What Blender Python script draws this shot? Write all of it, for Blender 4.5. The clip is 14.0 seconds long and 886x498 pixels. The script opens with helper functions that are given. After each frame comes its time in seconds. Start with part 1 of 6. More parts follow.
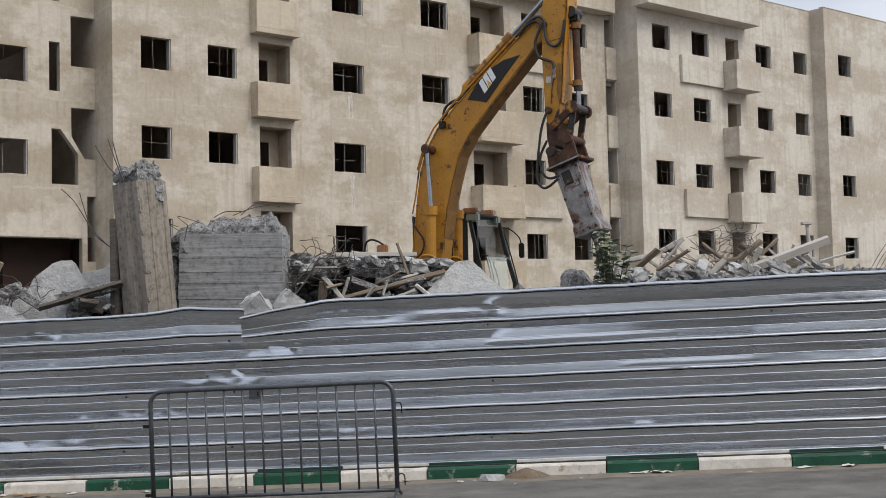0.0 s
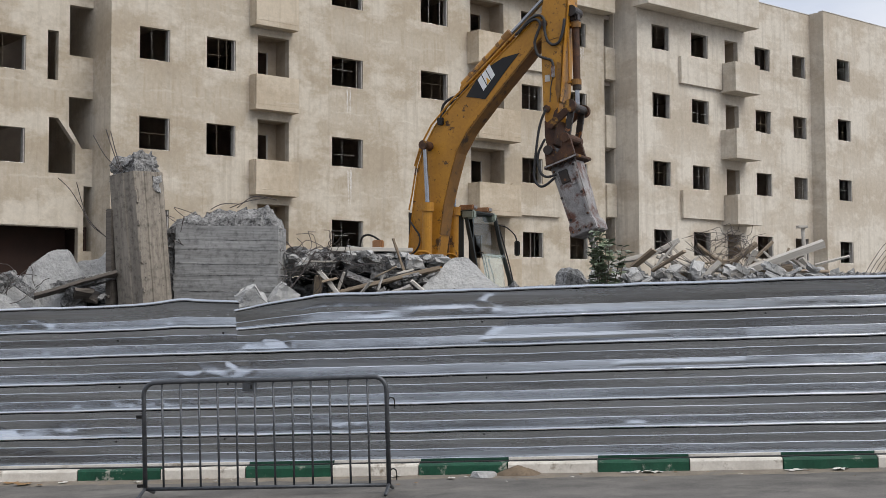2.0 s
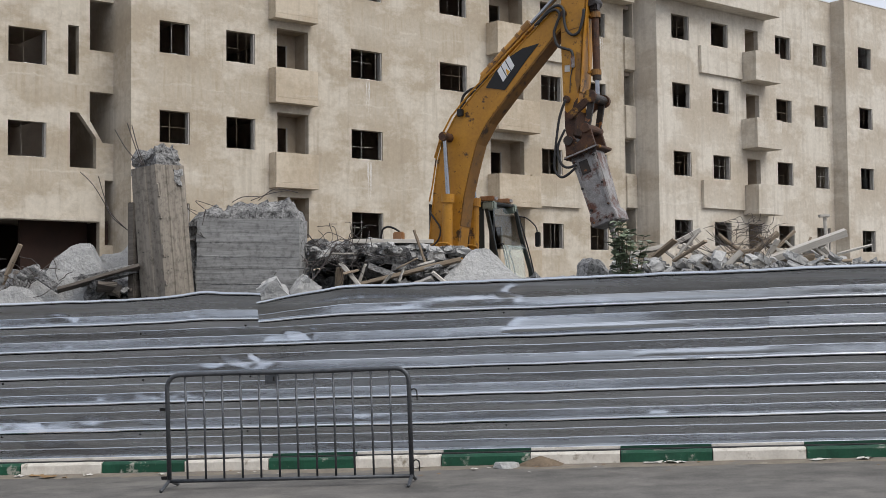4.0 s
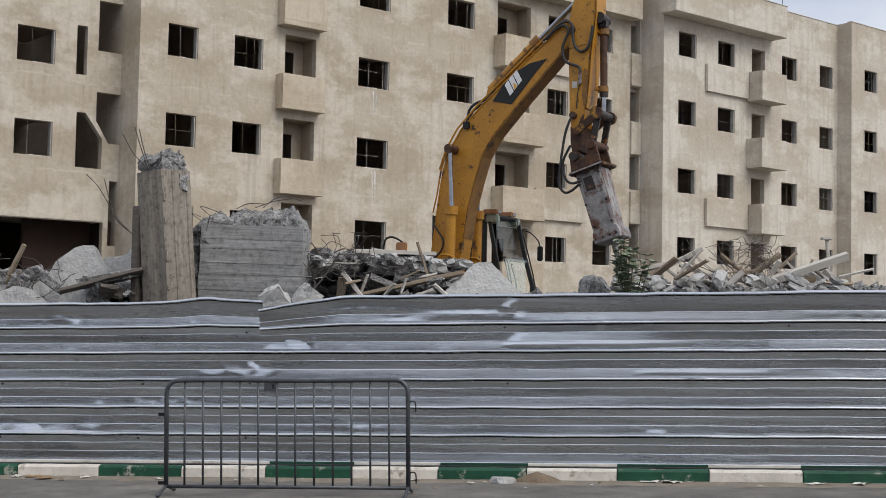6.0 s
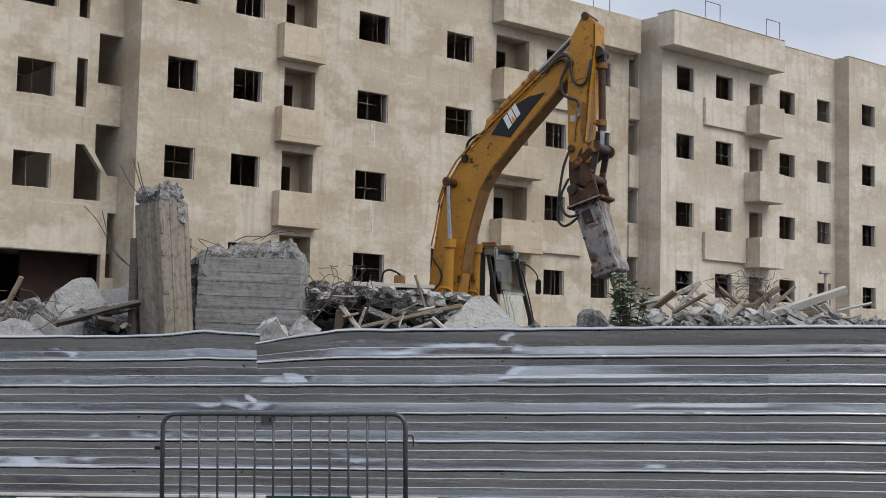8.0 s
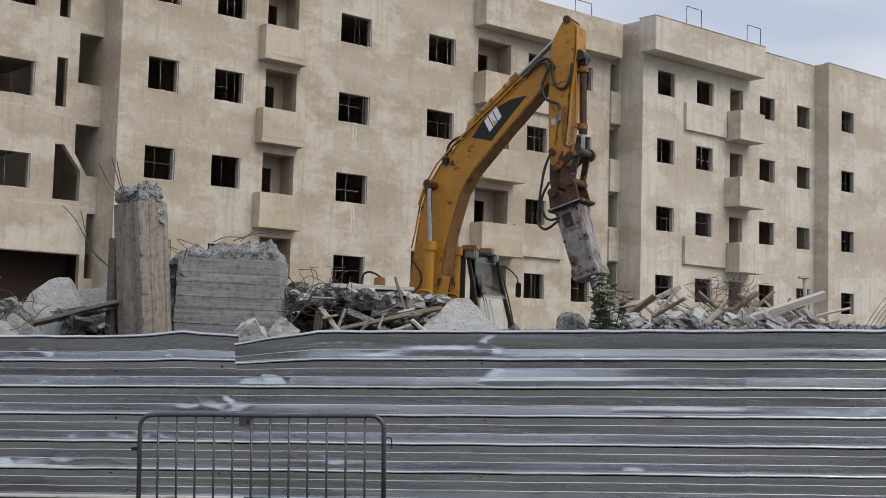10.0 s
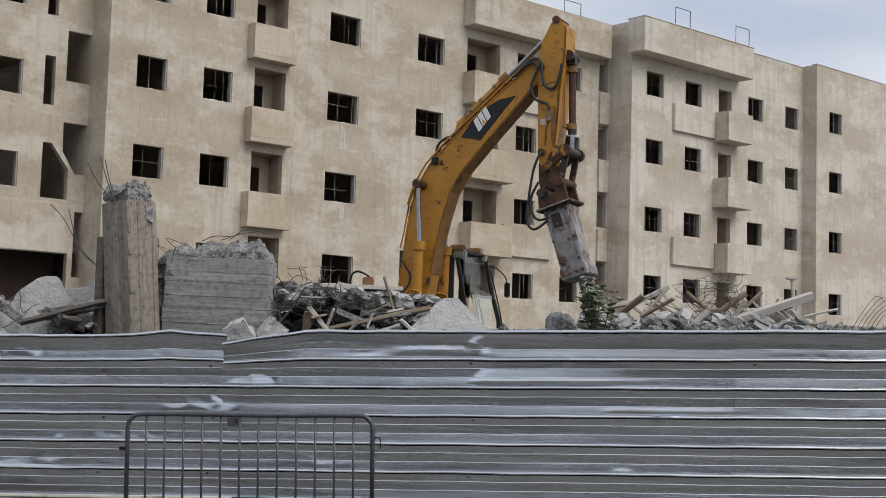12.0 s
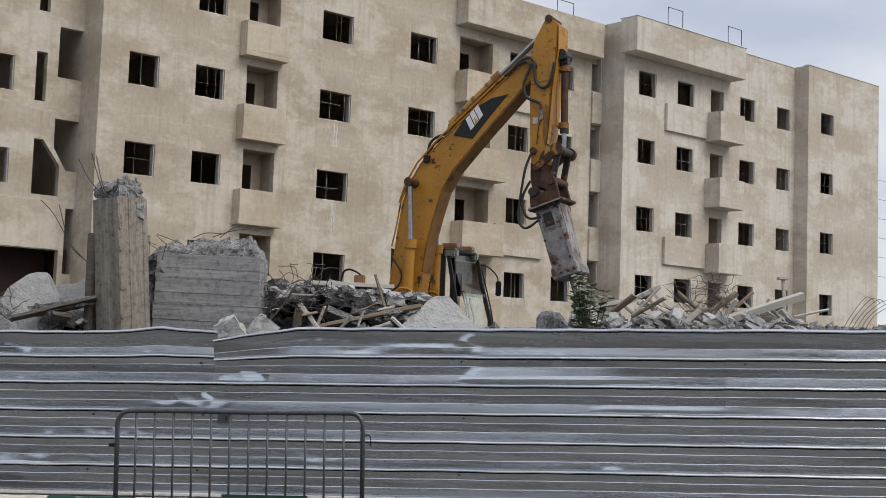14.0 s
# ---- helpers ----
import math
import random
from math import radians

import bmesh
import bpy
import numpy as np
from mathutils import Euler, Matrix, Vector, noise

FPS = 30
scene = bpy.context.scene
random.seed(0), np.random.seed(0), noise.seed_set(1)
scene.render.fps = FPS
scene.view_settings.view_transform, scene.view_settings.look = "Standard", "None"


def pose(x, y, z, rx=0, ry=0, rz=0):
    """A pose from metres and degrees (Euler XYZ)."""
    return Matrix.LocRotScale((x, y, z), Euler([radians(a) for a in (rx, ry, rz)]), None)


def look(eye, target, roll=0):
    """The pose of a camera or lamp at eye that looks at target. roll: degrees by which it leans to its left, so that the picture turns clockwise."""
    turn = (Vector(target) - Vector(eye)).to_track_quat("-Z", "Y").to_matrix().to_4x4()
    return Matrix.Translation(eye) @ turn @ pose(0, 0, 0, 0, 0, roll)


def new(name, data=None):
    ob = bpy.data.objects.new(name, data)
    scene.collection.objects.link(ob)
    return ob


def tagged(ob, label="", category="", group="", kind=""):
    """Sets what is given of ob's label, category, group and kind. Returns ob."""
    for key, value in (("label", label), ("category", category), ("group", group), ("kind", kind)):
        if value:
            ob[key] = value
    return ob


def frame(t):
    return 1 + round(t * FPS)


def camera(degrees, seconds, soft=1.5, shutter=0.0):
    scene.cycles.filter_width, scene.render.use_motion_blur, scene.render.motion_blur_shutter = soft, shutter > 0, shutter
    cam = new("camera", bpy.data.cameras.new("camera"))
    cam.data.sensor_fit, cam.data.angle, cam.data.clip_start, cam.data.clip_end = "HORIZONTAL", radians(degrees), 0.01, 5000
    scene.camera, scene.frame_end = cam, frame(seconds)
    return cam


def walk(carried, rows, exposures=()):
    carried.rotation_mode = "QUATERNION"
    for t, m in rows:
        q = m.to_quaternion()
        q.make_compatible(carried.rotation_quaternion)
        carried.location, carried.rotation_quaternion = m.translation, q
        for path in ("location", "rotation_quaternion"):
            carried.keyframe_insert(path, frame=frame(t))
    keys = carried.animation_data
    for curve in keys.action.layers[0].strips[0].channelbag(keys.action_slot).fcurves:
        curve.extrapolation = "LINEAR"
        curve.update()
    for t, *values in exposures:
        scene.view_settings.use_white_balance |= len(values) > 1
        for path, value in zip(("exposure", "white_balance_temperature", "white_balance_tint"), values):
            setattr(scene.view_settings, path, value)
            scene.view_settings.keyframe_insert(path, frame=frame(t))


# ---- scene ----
cam = camera(37.52, 14.0, soft=0.6)
PATH = [
    (0.0, pose(0.000, 0.003, 1.695, 93.327, 1.361, 0.054)),
    (0.5, pose(-0.005, 0.016, 1.682, 93.380, 0.935, 0.020)),
    (1.0, pose(-0.006, 0.009, 1.685, 93.413, 0.541, -0.046)),
    (1.5, pose(-0.001, 0.009, 1.682, 93.388, 0.284, -0.131)),
    (2.0, pose(-0.008, -0.011, 1.693, 93.171, 0.264, -0.216)),
    (2.5, pose(-0.012, -0.011, 1.685, 93.173, 0.614, -0.123)),
    (3.0, pose(-0.018, -0.039, 1.692, 93.135, 1.017, 0.024)),
    (3.5, pose(-0.018, -0.008, 1.680, 92.996, 0.938, 0.296)),
    (3.7, pose(-0.019, -0.009, 1.681, 92.823, 0.865, 0.506)),
    (5.8, pose(-0.043, -0.052, 1.724, 92.982, -1.093, 0.658)),
    (6.0, pose(-0.043, -0.051, 1.726, 93.237, -1.117, 0.640)),
    (6.5, pose(-0.037, -0.038, 1.735, 93.602, -0.979, 0.631)),
    (7.0, pose(-0.040, -0.045, 1.731, 94.090, -0.877, 0.649)),
    (7.5, pose(-0.035, -0.025, 1.739, 94.434, -1.008, 0.660)),
    (8.0, pose(-0.042, -0.023, 1.738, 94.662, -1.261, 0.553)),
    (10.5, pose(-0.031, 0.004, 1.723, 94.837, -1.611, -0.462)),
    (11.0, pose(-0.033, 0.007, 1.726, 94.845, -1.647, -0.565)),
    (11.5, pose(-0.034, -0.001, 1.728, 94.847, -1.647, -0.727)),
    (12.0, pose(-0.042, 0.012, 1.726, 94.834, -1.707, -0.847)),
    (12.5, pose(-0.037, 0.011, 1.719, 94.864, -1.701, -0.951)),
    (13.0, pose(-0.034, 0.003, 1.721, 94.830, -1.727, -1.077)),
    (13.5, pose(-0.038, 0.013, 1.722, 94.788, -1.900, -1.159)),
    (14.0, pose(-0.037, 0.020, 1.716, 94.799, -1.965, -1.233)),
]
walk(cam, PATH, exposures=[(0.0, 0.38), (3.5, 0.42), (6.5, 0.34), (8.0, 0.28), (14.0, 0.25)])

# ---------------------------------------------------------------- light
world = bpy.data.worlds.new("hazy_overcast_sky")
scene.world = world
world.use_nodes = True
wt = world.node_tree
wt.nodes.clear()
w_out = wt.nodes.new("ShaderNodeOutputWorld")
w_bg = wt.nodes.new("ShaderNodeBackground")
w_sky = wt.nodes.new("ShaderNodeTexSky")
w_sky.sky_type = "NISHITA"
w_sky.sun_disc = False
SUN_ELEV, SUN_AZ = radians(48), radians(128)   # azimuth clockwise from +y
w_sky.sun_elevation, w_sky.sun_rotation = SUN_ELEV, SUN_AZ
w_sky.dust_density = 3.0
w_scale = wt.nodes.new("ShaderNodeVectorMath")
w_scale.operation = "SCALE"
w_scale.inputs["Scale"].default_value = 0.075
w_tex = wt.nodes.new("ShaderNodeTexCoord")
w_map = wt.nodes.new("ShaderNodeMapping")
w_map.inputs["Scale"].default_value = (1.0, 1.0, 3.0)
w_noise = wt.nodes.new("ShaderNodeTexNoise")
w_noise.inputs["Scale"].default_value = 3.6
w_noise.inputs["Detail"].default_value = 6.0
w_ramp = wt.nodes.new("ShaderNodeValToRGB")
w_ramp.color_ramp.elements[0].position = 0.32
w_ramp.color_ramp.elements[0].color = (0.47, 0.52, 0.63, 1)
w_ramp.color_ramp.elements[1].position = 0.68
w_ramp.color_ramp.elements[1].color = (0.78, 0.79, 0.83, 1)
w_mix = wt.nodes.new("ShaderNodeMixRGB")
w_mix.inputs["Fac"].default_value = 0.85
wt.links.new(w_sky.outputs[0], w_scale.inputs[0])
wt.links.new(w_tex.outputs["Generated"], w_map.inputs[0])
wt.links.new(w_map.outputs[0], w_noise.inputs["Vector"])
wt.links.new(w_noise.outputs["Fac"], w_ramp.inputs[0])
wt.links.new(w_scale.outputs[0], w_mix.inputs[1])
wt.links.new(w_ramp.outputs[0], w_mix.inputs[2])
wt.links.new(w_mix.outputs[0], w_bg.inputs["Color"])
w_bg.inputs["Strength"].default_value = 1.0
wt.links.new(w_bg.outputs[0], w_out.inputs["Surface"])

sun_data = bpy.data.lights.new("sun", "SUN")
sun_data.energy = 1.5
sun_data.angle = radians(40)
sun_data.color = (1.0, 0.96, 0.90)
sun = new("sun", sun_data)
sun_dir = Vector((math.sin(SUN_AZ) * math.cos(SUN_ELEV), math.cos(SUN_AZ) * math.cos(SUN_ELEV), math.sin(SUN_ELEV)))
sun.matrix_world = look(sun_dir * 60, (0, 0, 0))


# ---------------------------------------------------------------- materials
def mat(name, dark, light, scale=3.0, rough=0.85, metal=0.0, bump=0.2, grain=60.0, stretch=(1, 1, 1), blotch=None,
        blotch_scale=0.6, blotch_lo=0.5, blotch_hi=0.7, bump_dist=0.02, rough_var=0.15, island=0.0, pits=0.0, pit_lo=0.56, pit_hi=0.66, pit_value=0.4):
    """Two-scale noise colour with stains, uneven roughness and a fine relief."""
    m = bpy.data.materials.new(name)
    m.use_nodes = True
    nt = m.node_tree
    N, L = nt.nodes, nt.links
    bsdf = N["Principled BSDF"]
    tc = N.new("ShaderNodeTexCoord")
    mp = N.new("ShaderNodeMapping")
    mp.inputs["Scale"].default_value = stretch
    L.new(tc.outputs["Object"], mp.inputs[0])
    n1 = N.new("ShaderNodeTexNoise")
    n1.inputs["Scale"].default_value, n1.inputs["Detail"].default_value, n1.inputs["Roughness"].default_value = scale, 8, 0.65
    L.new(mp.outputs[0], n1.inputs["Vector"])
    n2 = N.new("ShaderNodeTexNoise")
    n2.inputs["Scale"].default_value, n2.inputs["Detail"].default_value = grain, 4
    L.new(mp.outputs[0], n2.inputs["Vector"])
    add = N.new("ShaderNodeMath")
    add.operation = "MULTIPLY_ADD"
    L.new(n2.outputs["Fac"], add.inputs[0])
    add.inputs[1].default_value = 0.35
    L.new(n1.outputs["Fac"], add.inputs[2])
    ramp = N.new("ShaderNodeValToRGB")
    ramp.color_ramp.elements[0].position, ramp.color_ramp.elements[1].position = 0.45, 0.9
    ramp.color_ramp.elements[0].color, ramp.color_ramp.elements[1].color = (*dark, 1), (*light, 1)
    L.new(add.outputs[0], ramp.inputs[0])
    colour = ramp.outputs[0]
    if blotch:
        n3 = N.new("ShaderNodeTexNoise")
        n3.inputs["Scale"].default_value, n3.inputs["Detail"].default_value, n3.inputs["Roughness"].default_value = blotch_scale, 9, 0.7
        L.new(mp.outputs[0], n3.inputs["Vector"])
        r3 = N.new("ShaderNodeValToRGB")
        r3.color_ramp.elements[0].position, r3.color_ramp.elements[1].position = blotch_lo, blotch_hi
        L.new(n3.outputs["Fac"], r3.inputs[0])
        mx = N.new("ShaderNodeMixRGB")
        L.new(r3.outputs[0], mx.inputs[0])
        L.new(colour, mx.inputs[1])
        mx.inputs[2].default_value = (*blotch, 1)
        colour = mx.outputs[0]
    if pits:
        n4 = N.new("ShaderNodeTexNoise")
        n4.inputs["Scale"].default_value, n4.inputs["Detail"].default_value, n4.inputs["Roughness"].default_value = pits, 6, 0.7
        L.new(tc.outputs["Object"], n4.inputs["Vector"])
        r4 = N.new("ShaderNodeMapRange")
        r4.inputs["From Min"].default_value, r4.inputs["From Max"].default_value = pit_lo, pit_hi
        r4.inputs["To Min"].default_value, r4.inputs["To Max"].default_value = 1.0, pit_value
        L.new(n4.outputs["Fac"], r4.inputs[0])
        s4 = N.new("ShaderNodeVectorMath")
        s4.operation = "SCALE"
        L.new(colour, s4.inputs[0])
        L.new(r4.outputs[0], s4.inputs["Scale"])
        colour = s4.outputs[0]
    if island:
        gi = N.new("ShaderNodeNewGeometry")
        oi = N.new("ShaderNodeObjectInfo")
        sm = N.new("ShaderNodeMath")
        sm.operation = "ADD"
        L.new(gi.outputs["Random Per Island"], sm.inputs[0])
        L.new(oi.outputs["Random"], sm.inputs[1])
        mr = N.new("ShaderNodeMapRange")
        mr.inputs["From Max"].default_value = 2.0
        mr.inputs["To Min"].default_value, mr.inputs["To Max"].default_value = 1 - island, 1 + island
        L.new(sm.outputs[0], mr.inputs[0])
        sc = N.new("ShaderNodeVectorMath")
        sc.operation = "SCALE"
        L.new(colour, sc.inputs[0])
        L.new(mr.outputs[0], sc.inputs["Scale"])
        colour = sc.outputs[0]
    L.new(colour, bsdf.inputs["Base Color"])
    rr = N.new("ShaderNodeMapRange")
    rr.inputs["To Min"].default_value, rr.inputs["To Max"].default_value = max(0.02, rough - rough_var), min(1, rough + rough_var)
    L.new(n1.outputs["Fac"], rr.inputs[0])
    L.new(rr.outputs[0], bsdf.inputs["Roughness"])
    bsdf.inputs["Metallic"].default_value = metal
    if bump:
        bp = N.new("ShaderNodeBump")
        bp.inputs["Strength"].default_value, bp.inputs["Distance"].default_value = bump, bump_dist
        L.new(add.outputs[0], bp.inputs["Height"])
        L.new(bp.outputs[0], bsdf.inputs["Normal"])
    return m


def plaster(name, tan, cream, line):
    """Cement render: cloudy tan and cream patches, pale bands and wavy pour lines at each storey, faint drips."""
    m = bpy.data.materials.new(name)
    m.use_nodes = True
    N, L = m.node_tree.nodes, m.node_tree.links
    bsdf = N["Principled BSDF"]
    tc = N.new("ShaderNodeTexCoord")

    def cloud(scale, detail, stretch=(1, 1, 1), rough=0.6):
        mp = N.new("ShaderNodeMapping")
        mp.inputs["Scale"].default_value = stretch
        L.new(tc.outputs["Object"], mp.inputs[0])
        nz = N.new("ShaderNodeTexNoise")
        nz.inputs["Scale"].default_value, nz.inputs["Detail"].default_value, nz.inputs["Roughness"].default_value = scale, detail, rough
        L.new(mp.outputs[0], nz.inputs["Vector"])
        return nz.outputs["Fac"]

    def span(src, lo, hi, a=0.0, c=1.0):
        mr = N.new("ShaderNodeMapRange")
        mr.inputs["From Min"].default_value, mr.inputs["From Max"].default_value = lo, hi
        mr.inputs["To Min"].default_value, mr.inputs["To Max"].default_value = a, c
        L.new(src, mr.inputs[0])
        return mr.outputs[0]

    def op(kind, a, c):
        q = N.new("ShaderNodeMath")
        q.operation = kind
        for s, v in zip(q.inputs, (a, c)):
            if isinstance(v, (int, float)):
                s.default_value = v
            else:
                L.new(v, s)
        return q.outputs[0]

    def blend(fac, a, c):
        q = N.new("ShaderNodeMixRGB")
        L.new(fac, q.inputs[0])
        for s, v in zip(q.inputs[1:], (a, c)):
            if isinstance(v, tuple):
                s.default_value = (*v, 1)
            else:
                L.new(v, s)
        return q.outputs[0]

    sep = N.new("ShaderNodeSeparateXYZ")
    L.new(tc.outputs["Object"], sep.inputs[0])
    wave = cloud(0.55, 5)
    drip = cloud(1.5, 6, (2.4, 2.4, 0.15))
    patch = cloud(0.45, 7, (0.8, 0.8, 1.3), 0.68)
    # distance from the nearest storey line, made wavy
    dist = op("PINGPONG", op("ADD", op("MULTIPLY", op("ADD", wave, -0.95), 0.9), sep.outputs["Z"]), 1.5)
    band = op("MULTIPLY", span(dist, 0.15, 1.0, 0.75, 0.0), span(drip, 0.35, 0.6))
    cream_fac = op("MAXIMUM", span(patch, 0.45, 0.57), band)
    col = blend(cream_fac, tan, cream)
    col = blend(span(drip, 0.50, 0.72, 0.0, 0.48), col, tuple(v * 0.74 for v in tan))
    col = blend(span(cloud(1.1, 9, (1, 1, 1.6), 0.72), 0.52, 0.68, 0.0, 0.42), col, tuple(v * 0.82 for v in tan))
    crust = op("MULTIPLY", span(dist, 0.0, 0.06, 0.36, 0.0), span(cloud(1.3, 6), 0.42, 0.58))
    col = blend(crust, col, line)
    seam = op("MULTIPLY", span(op("PINGPONG", op("ADD", op("MULTIPLY", wave, 0.35), sep.outputs["X"]), 2.65), 0.0, 0.035, 0.4, 0.0), span(cloud(0.8, 4), 0.5, 0.6))
    col = blend(seam, col, tuple(v * 0.7 for v in tan))
    grain = cloud(6, 8, rough=0.7)
    fine = N.new("ShaderNodeVectorMath")
    fine.operation = "SCALE"
    L.new(col, fine.inputs[0])
    L.new(span(grain, 0.3, 0.7, 0.9, 1.09), fine.inputs["Scale"])
    L.new(fine.outputs[0], bsdf.inputs["Base Color"])
    bsdf.inputs["Roughness"].default_value = 0.93
    bp = N.new("ShaderNodeBump")
    bp.inputs["Strength"].default_value, bp.inputs["Distance"].default_value = 0.4, 0.02
    L.new(op("ADD", grain, crust), bp.inputs["Height"])
    L.new(bp.outputs[0], bsdf.inputs["Normal"])
    return m


M_PLASTER = plaster("cement_render", (0.425, 0.358, 0.270), (0.585, 0.530, 0.445), (0.66, 0.62, 0.54))
# far wings: same render, paler and greyer with the airborne haze mixed in
M_PLASTER_FAR = plaster("hazed_cement_render", (0.480, 0.417, 0.335), (0.625, 0.577, 0.500), (0.69, 0.655, 0.59))
M_BALCONY = plaster("warm_cement_render", (0.45, 0.368, 0.268), (0.565, 0.487, 0.38), (0.60, 0.54, 0.45))
M_REVEAL = mat("raw_concrete_reveal", (0.26, 0.25, 0.235), (0.42, 0.40, 0.37), scale=4, rough=0.9)
M_ROOM = mat("bare_room_concrete", (0.34, 0.29, 0.245), (0.51, 0.445, 0.385), scale=1.5, rough=0.95)
M_NICHE = mat("bare_niche_render", (0.27, 0.215, 0.155), (0.46, 0.385, 0.295), scale=1.2, rough=0.95)
M_BACKDROP = mat("dark_backdrop", (0.046, 0.036, 0.031), (0.096, 0.077, 0.066), scale=1.5, rough=0.95)
# brown masonry, its colour taken near-black for the garage's shade
M_BRICKROOM = mat("shaded_brown_masonry", (0.018, 0.009, 0.006), (0.046, 0.022, 0.015), scale=1.2, rough=0.95)
M_BOARD = mat("board_grain_concrete", (0.17, 0.17, 0.167), (0.40, 0.40, 0.395), scale=3.0, rough=0.9, bump=0.7, grain=9, stretch=(0.35, 2, 6),
              blotch=(0.15, 0.147, 0.14), blotch_scale=1.2, blotch_lo=0.5, blotch_hi=0.8, bump_dist=0.012, island=0.2, pits=11, pit_lo=0.48, pit_hi=0.70, pit_value=0.5)
M_COLUMN = mat("column_grain_concrete", (0.172, 0.148, 0.120), (0.385, 0.342, 0.288), scale=2.4, rough=0.9, bump=0.7, grain=9, stretch=(5, 5, 0.32),
               blotch=(0.15, 0.138, 0.12), blotch_scale=1.2, blotch_lo=0.5, blotch_hi=0.8, bump_dist=0.012, pits=13, pit_lo=0.48, pit_hi=0.70, pit_value=0.45)
M_BROKEN = mat("broken_concrete", (0.085, 0.085, 0.087), (0.46, 0.455, 0.445), scale=9, rough=0.95, bump=1.0, grain=40, bump_dist=0.05, island=0.22, pits=22, pit_lo=0.5, pit_hi=0.62, pit_value=0.3)
M_DUSTY = mat("pale_dusty_concrete", (0.30, 0.30, 0.295), (0.56, 0.556, 0.545), scale=4, rough=0.95, bump=1.0, grain=28, bump_dist=0.04, island=0.08,
              blotch=(0.40, 0.40, 0.39), blotch_scale=2.0, blotch_lo=0.5, blotch_hi=0.75)
# near-black: the shade in the rubble's gaps is put into this colour
M_HEAP = mat("shaded_rubble", (0.016, 0.016, 0.015), (0.12, 0.118, 0.113), scale=5, rough=0.95, bump=1.0, grain=25, bump_dist=0.1)
M_WOOD = mat("weathered_timber", (0.16, 0.115, 0.075), (0.38, 0.31, 0.23), scale=3, rough=0.85, bump=0.3, grain=25, stretch=(0.4, 4, 4), island=0.2)
M_GREYWOOD = mat("grey_weathered_timber", (0.07, 0.058, 0.048), (0.20, 0.175, 0.15), scale=3, rough=0.9, bump=0.6, grain=25, stretch=(0.4, 4, 4))
M_PALEWOOD = mat("dusty_timber", (0.40, 0.37, 0.33), (0.58, 0.55, 0.50), scale=3, rough=0.9, bump=0.3, grain=25, stretch=(0.4, 4, 4), island=0.12)
M_REBAR = mat("rusty_rebar", (0.07, 0.06, 0.056), (0.17, 0.15, 0.142), scale=12, rough=0.75, metal=0.5, bump=0.4)
M_GALV = mat("galvanised_sheet", (0.475, 0.508, 0.545), (0.775, 0.812, 0.86), scale=1.2, rough=0.27, metal=1.0, bump=0.05, grain=9, stretch=(0.22, 0.22, 6),
             blotch=(0.42, 0.415, 0.40), blotch_scale=0.8, blotch_lo=0.5, blotch_hi=0.75, rough_var=0.1, bump_dist=0.008)
M_STEEL = mat("galvanised_tube", (0.06, 0.064, 0.072), (0.13, 0.138, 0.15), scale=10, rough=0.5, metal=0.6, bump=0.1)
M_HOOK = mat("black_steel", (0.015, 0.015, 0.016), (0.04, 0.038, 0.036), scale=20, rough=0.5, metal=0.6)
M_ROAD = mat("dusty_asphalt", (0.066, 0.062, 0.057), (0.19, 0.178, 0.162), scale=1.5, rough=0.95, bump=0.6, grain=45, bump_dist=0.01,
             blotch=(0.25, 0.235, 0.205), blotch_scale=0.8, blotch_lo=0.52, blotch_hi=0.78)
M_KWHITE = mat("worn_white_kerb_paint", (0.58, 0.54, 0.48), (0.82, 0.78, 0.71), scale=4, rough=0.8, bump=0.4, grain=40,
               blotch=(0.30, 0.25, 0.19), blotch_scale=3.5, blotch_lo=0.56, blotch_hi=0.66)
M_KGREEN = mat("worn_green_kerb_paint", (0.003, 0.045, 0.024), (0.009, 0.095, 0.050), scale=4, rough=0.6, bump=0.4, grain=40,
               blotch=(0.34, 0.34, 0.29), blotch_scale=4.5, blotch_lo=0.585, blotch_hi=0.64)
M_GREENSTRIP = mat("green_painted_footing", (0.004, 0.035, 0.020), (0.012, 0.075, 0.042), scale=5, rough=0.7, bump=0.4)
M_GUTTER = mat("gutter_dust", (0.16, 0.135, 0.105), (0.29, 0.25, 0.20), scale=4, rough=0.95, bump=0.7, grain=60, blotch=(0.17, 0.16, 0.15), blotch_scale=3, blotch_lo=0.5, blotch_hi=0.65)
M_DIRT = mat("brown_dirt", (0.10, 0.075, 0.05), (0.24, 0.18, 0.125), scale=8, rough=0.95, bump=0.8, grain=50)
M_YELLOW = mat("worn_machine_yellow", (0.335, 0.146, 0.010), (0.53, 0.25, 0.020), scale=1.6, rough=0.5, bump=0.1, grain=18,
               blotch=(0.06, 0.03, 0.014), blotch_scale=4.0, blotch_lo=0.585, blotch_hi=0.64, pits=11, pit_lo=0.60, pit_hi=0.65, pit_value=0.3)
M_RUSTY = mat("rust_and_grease", (0.018, 0.012, 0.010), (0.14, 0.062, 0.03), scale=5, rough=0.7, metal=0.2, bump=0.4,
              blotch=(0.40, 0.20, 0.03), blotch_scale=3, blotch_lo=0.58, blotch_hi=0.66)
M_GREASE = mat("black_grease", (0.012, 0.010, 0.009), (0.05, 0.036, 0.028), scale=7, rough=0.5, metal=0.2, bump=0.4,
               blotch=(0.26, 0.10, 0.03), blotch_scale=5, blotch_lo=0.585, blotch_hi=0.63)
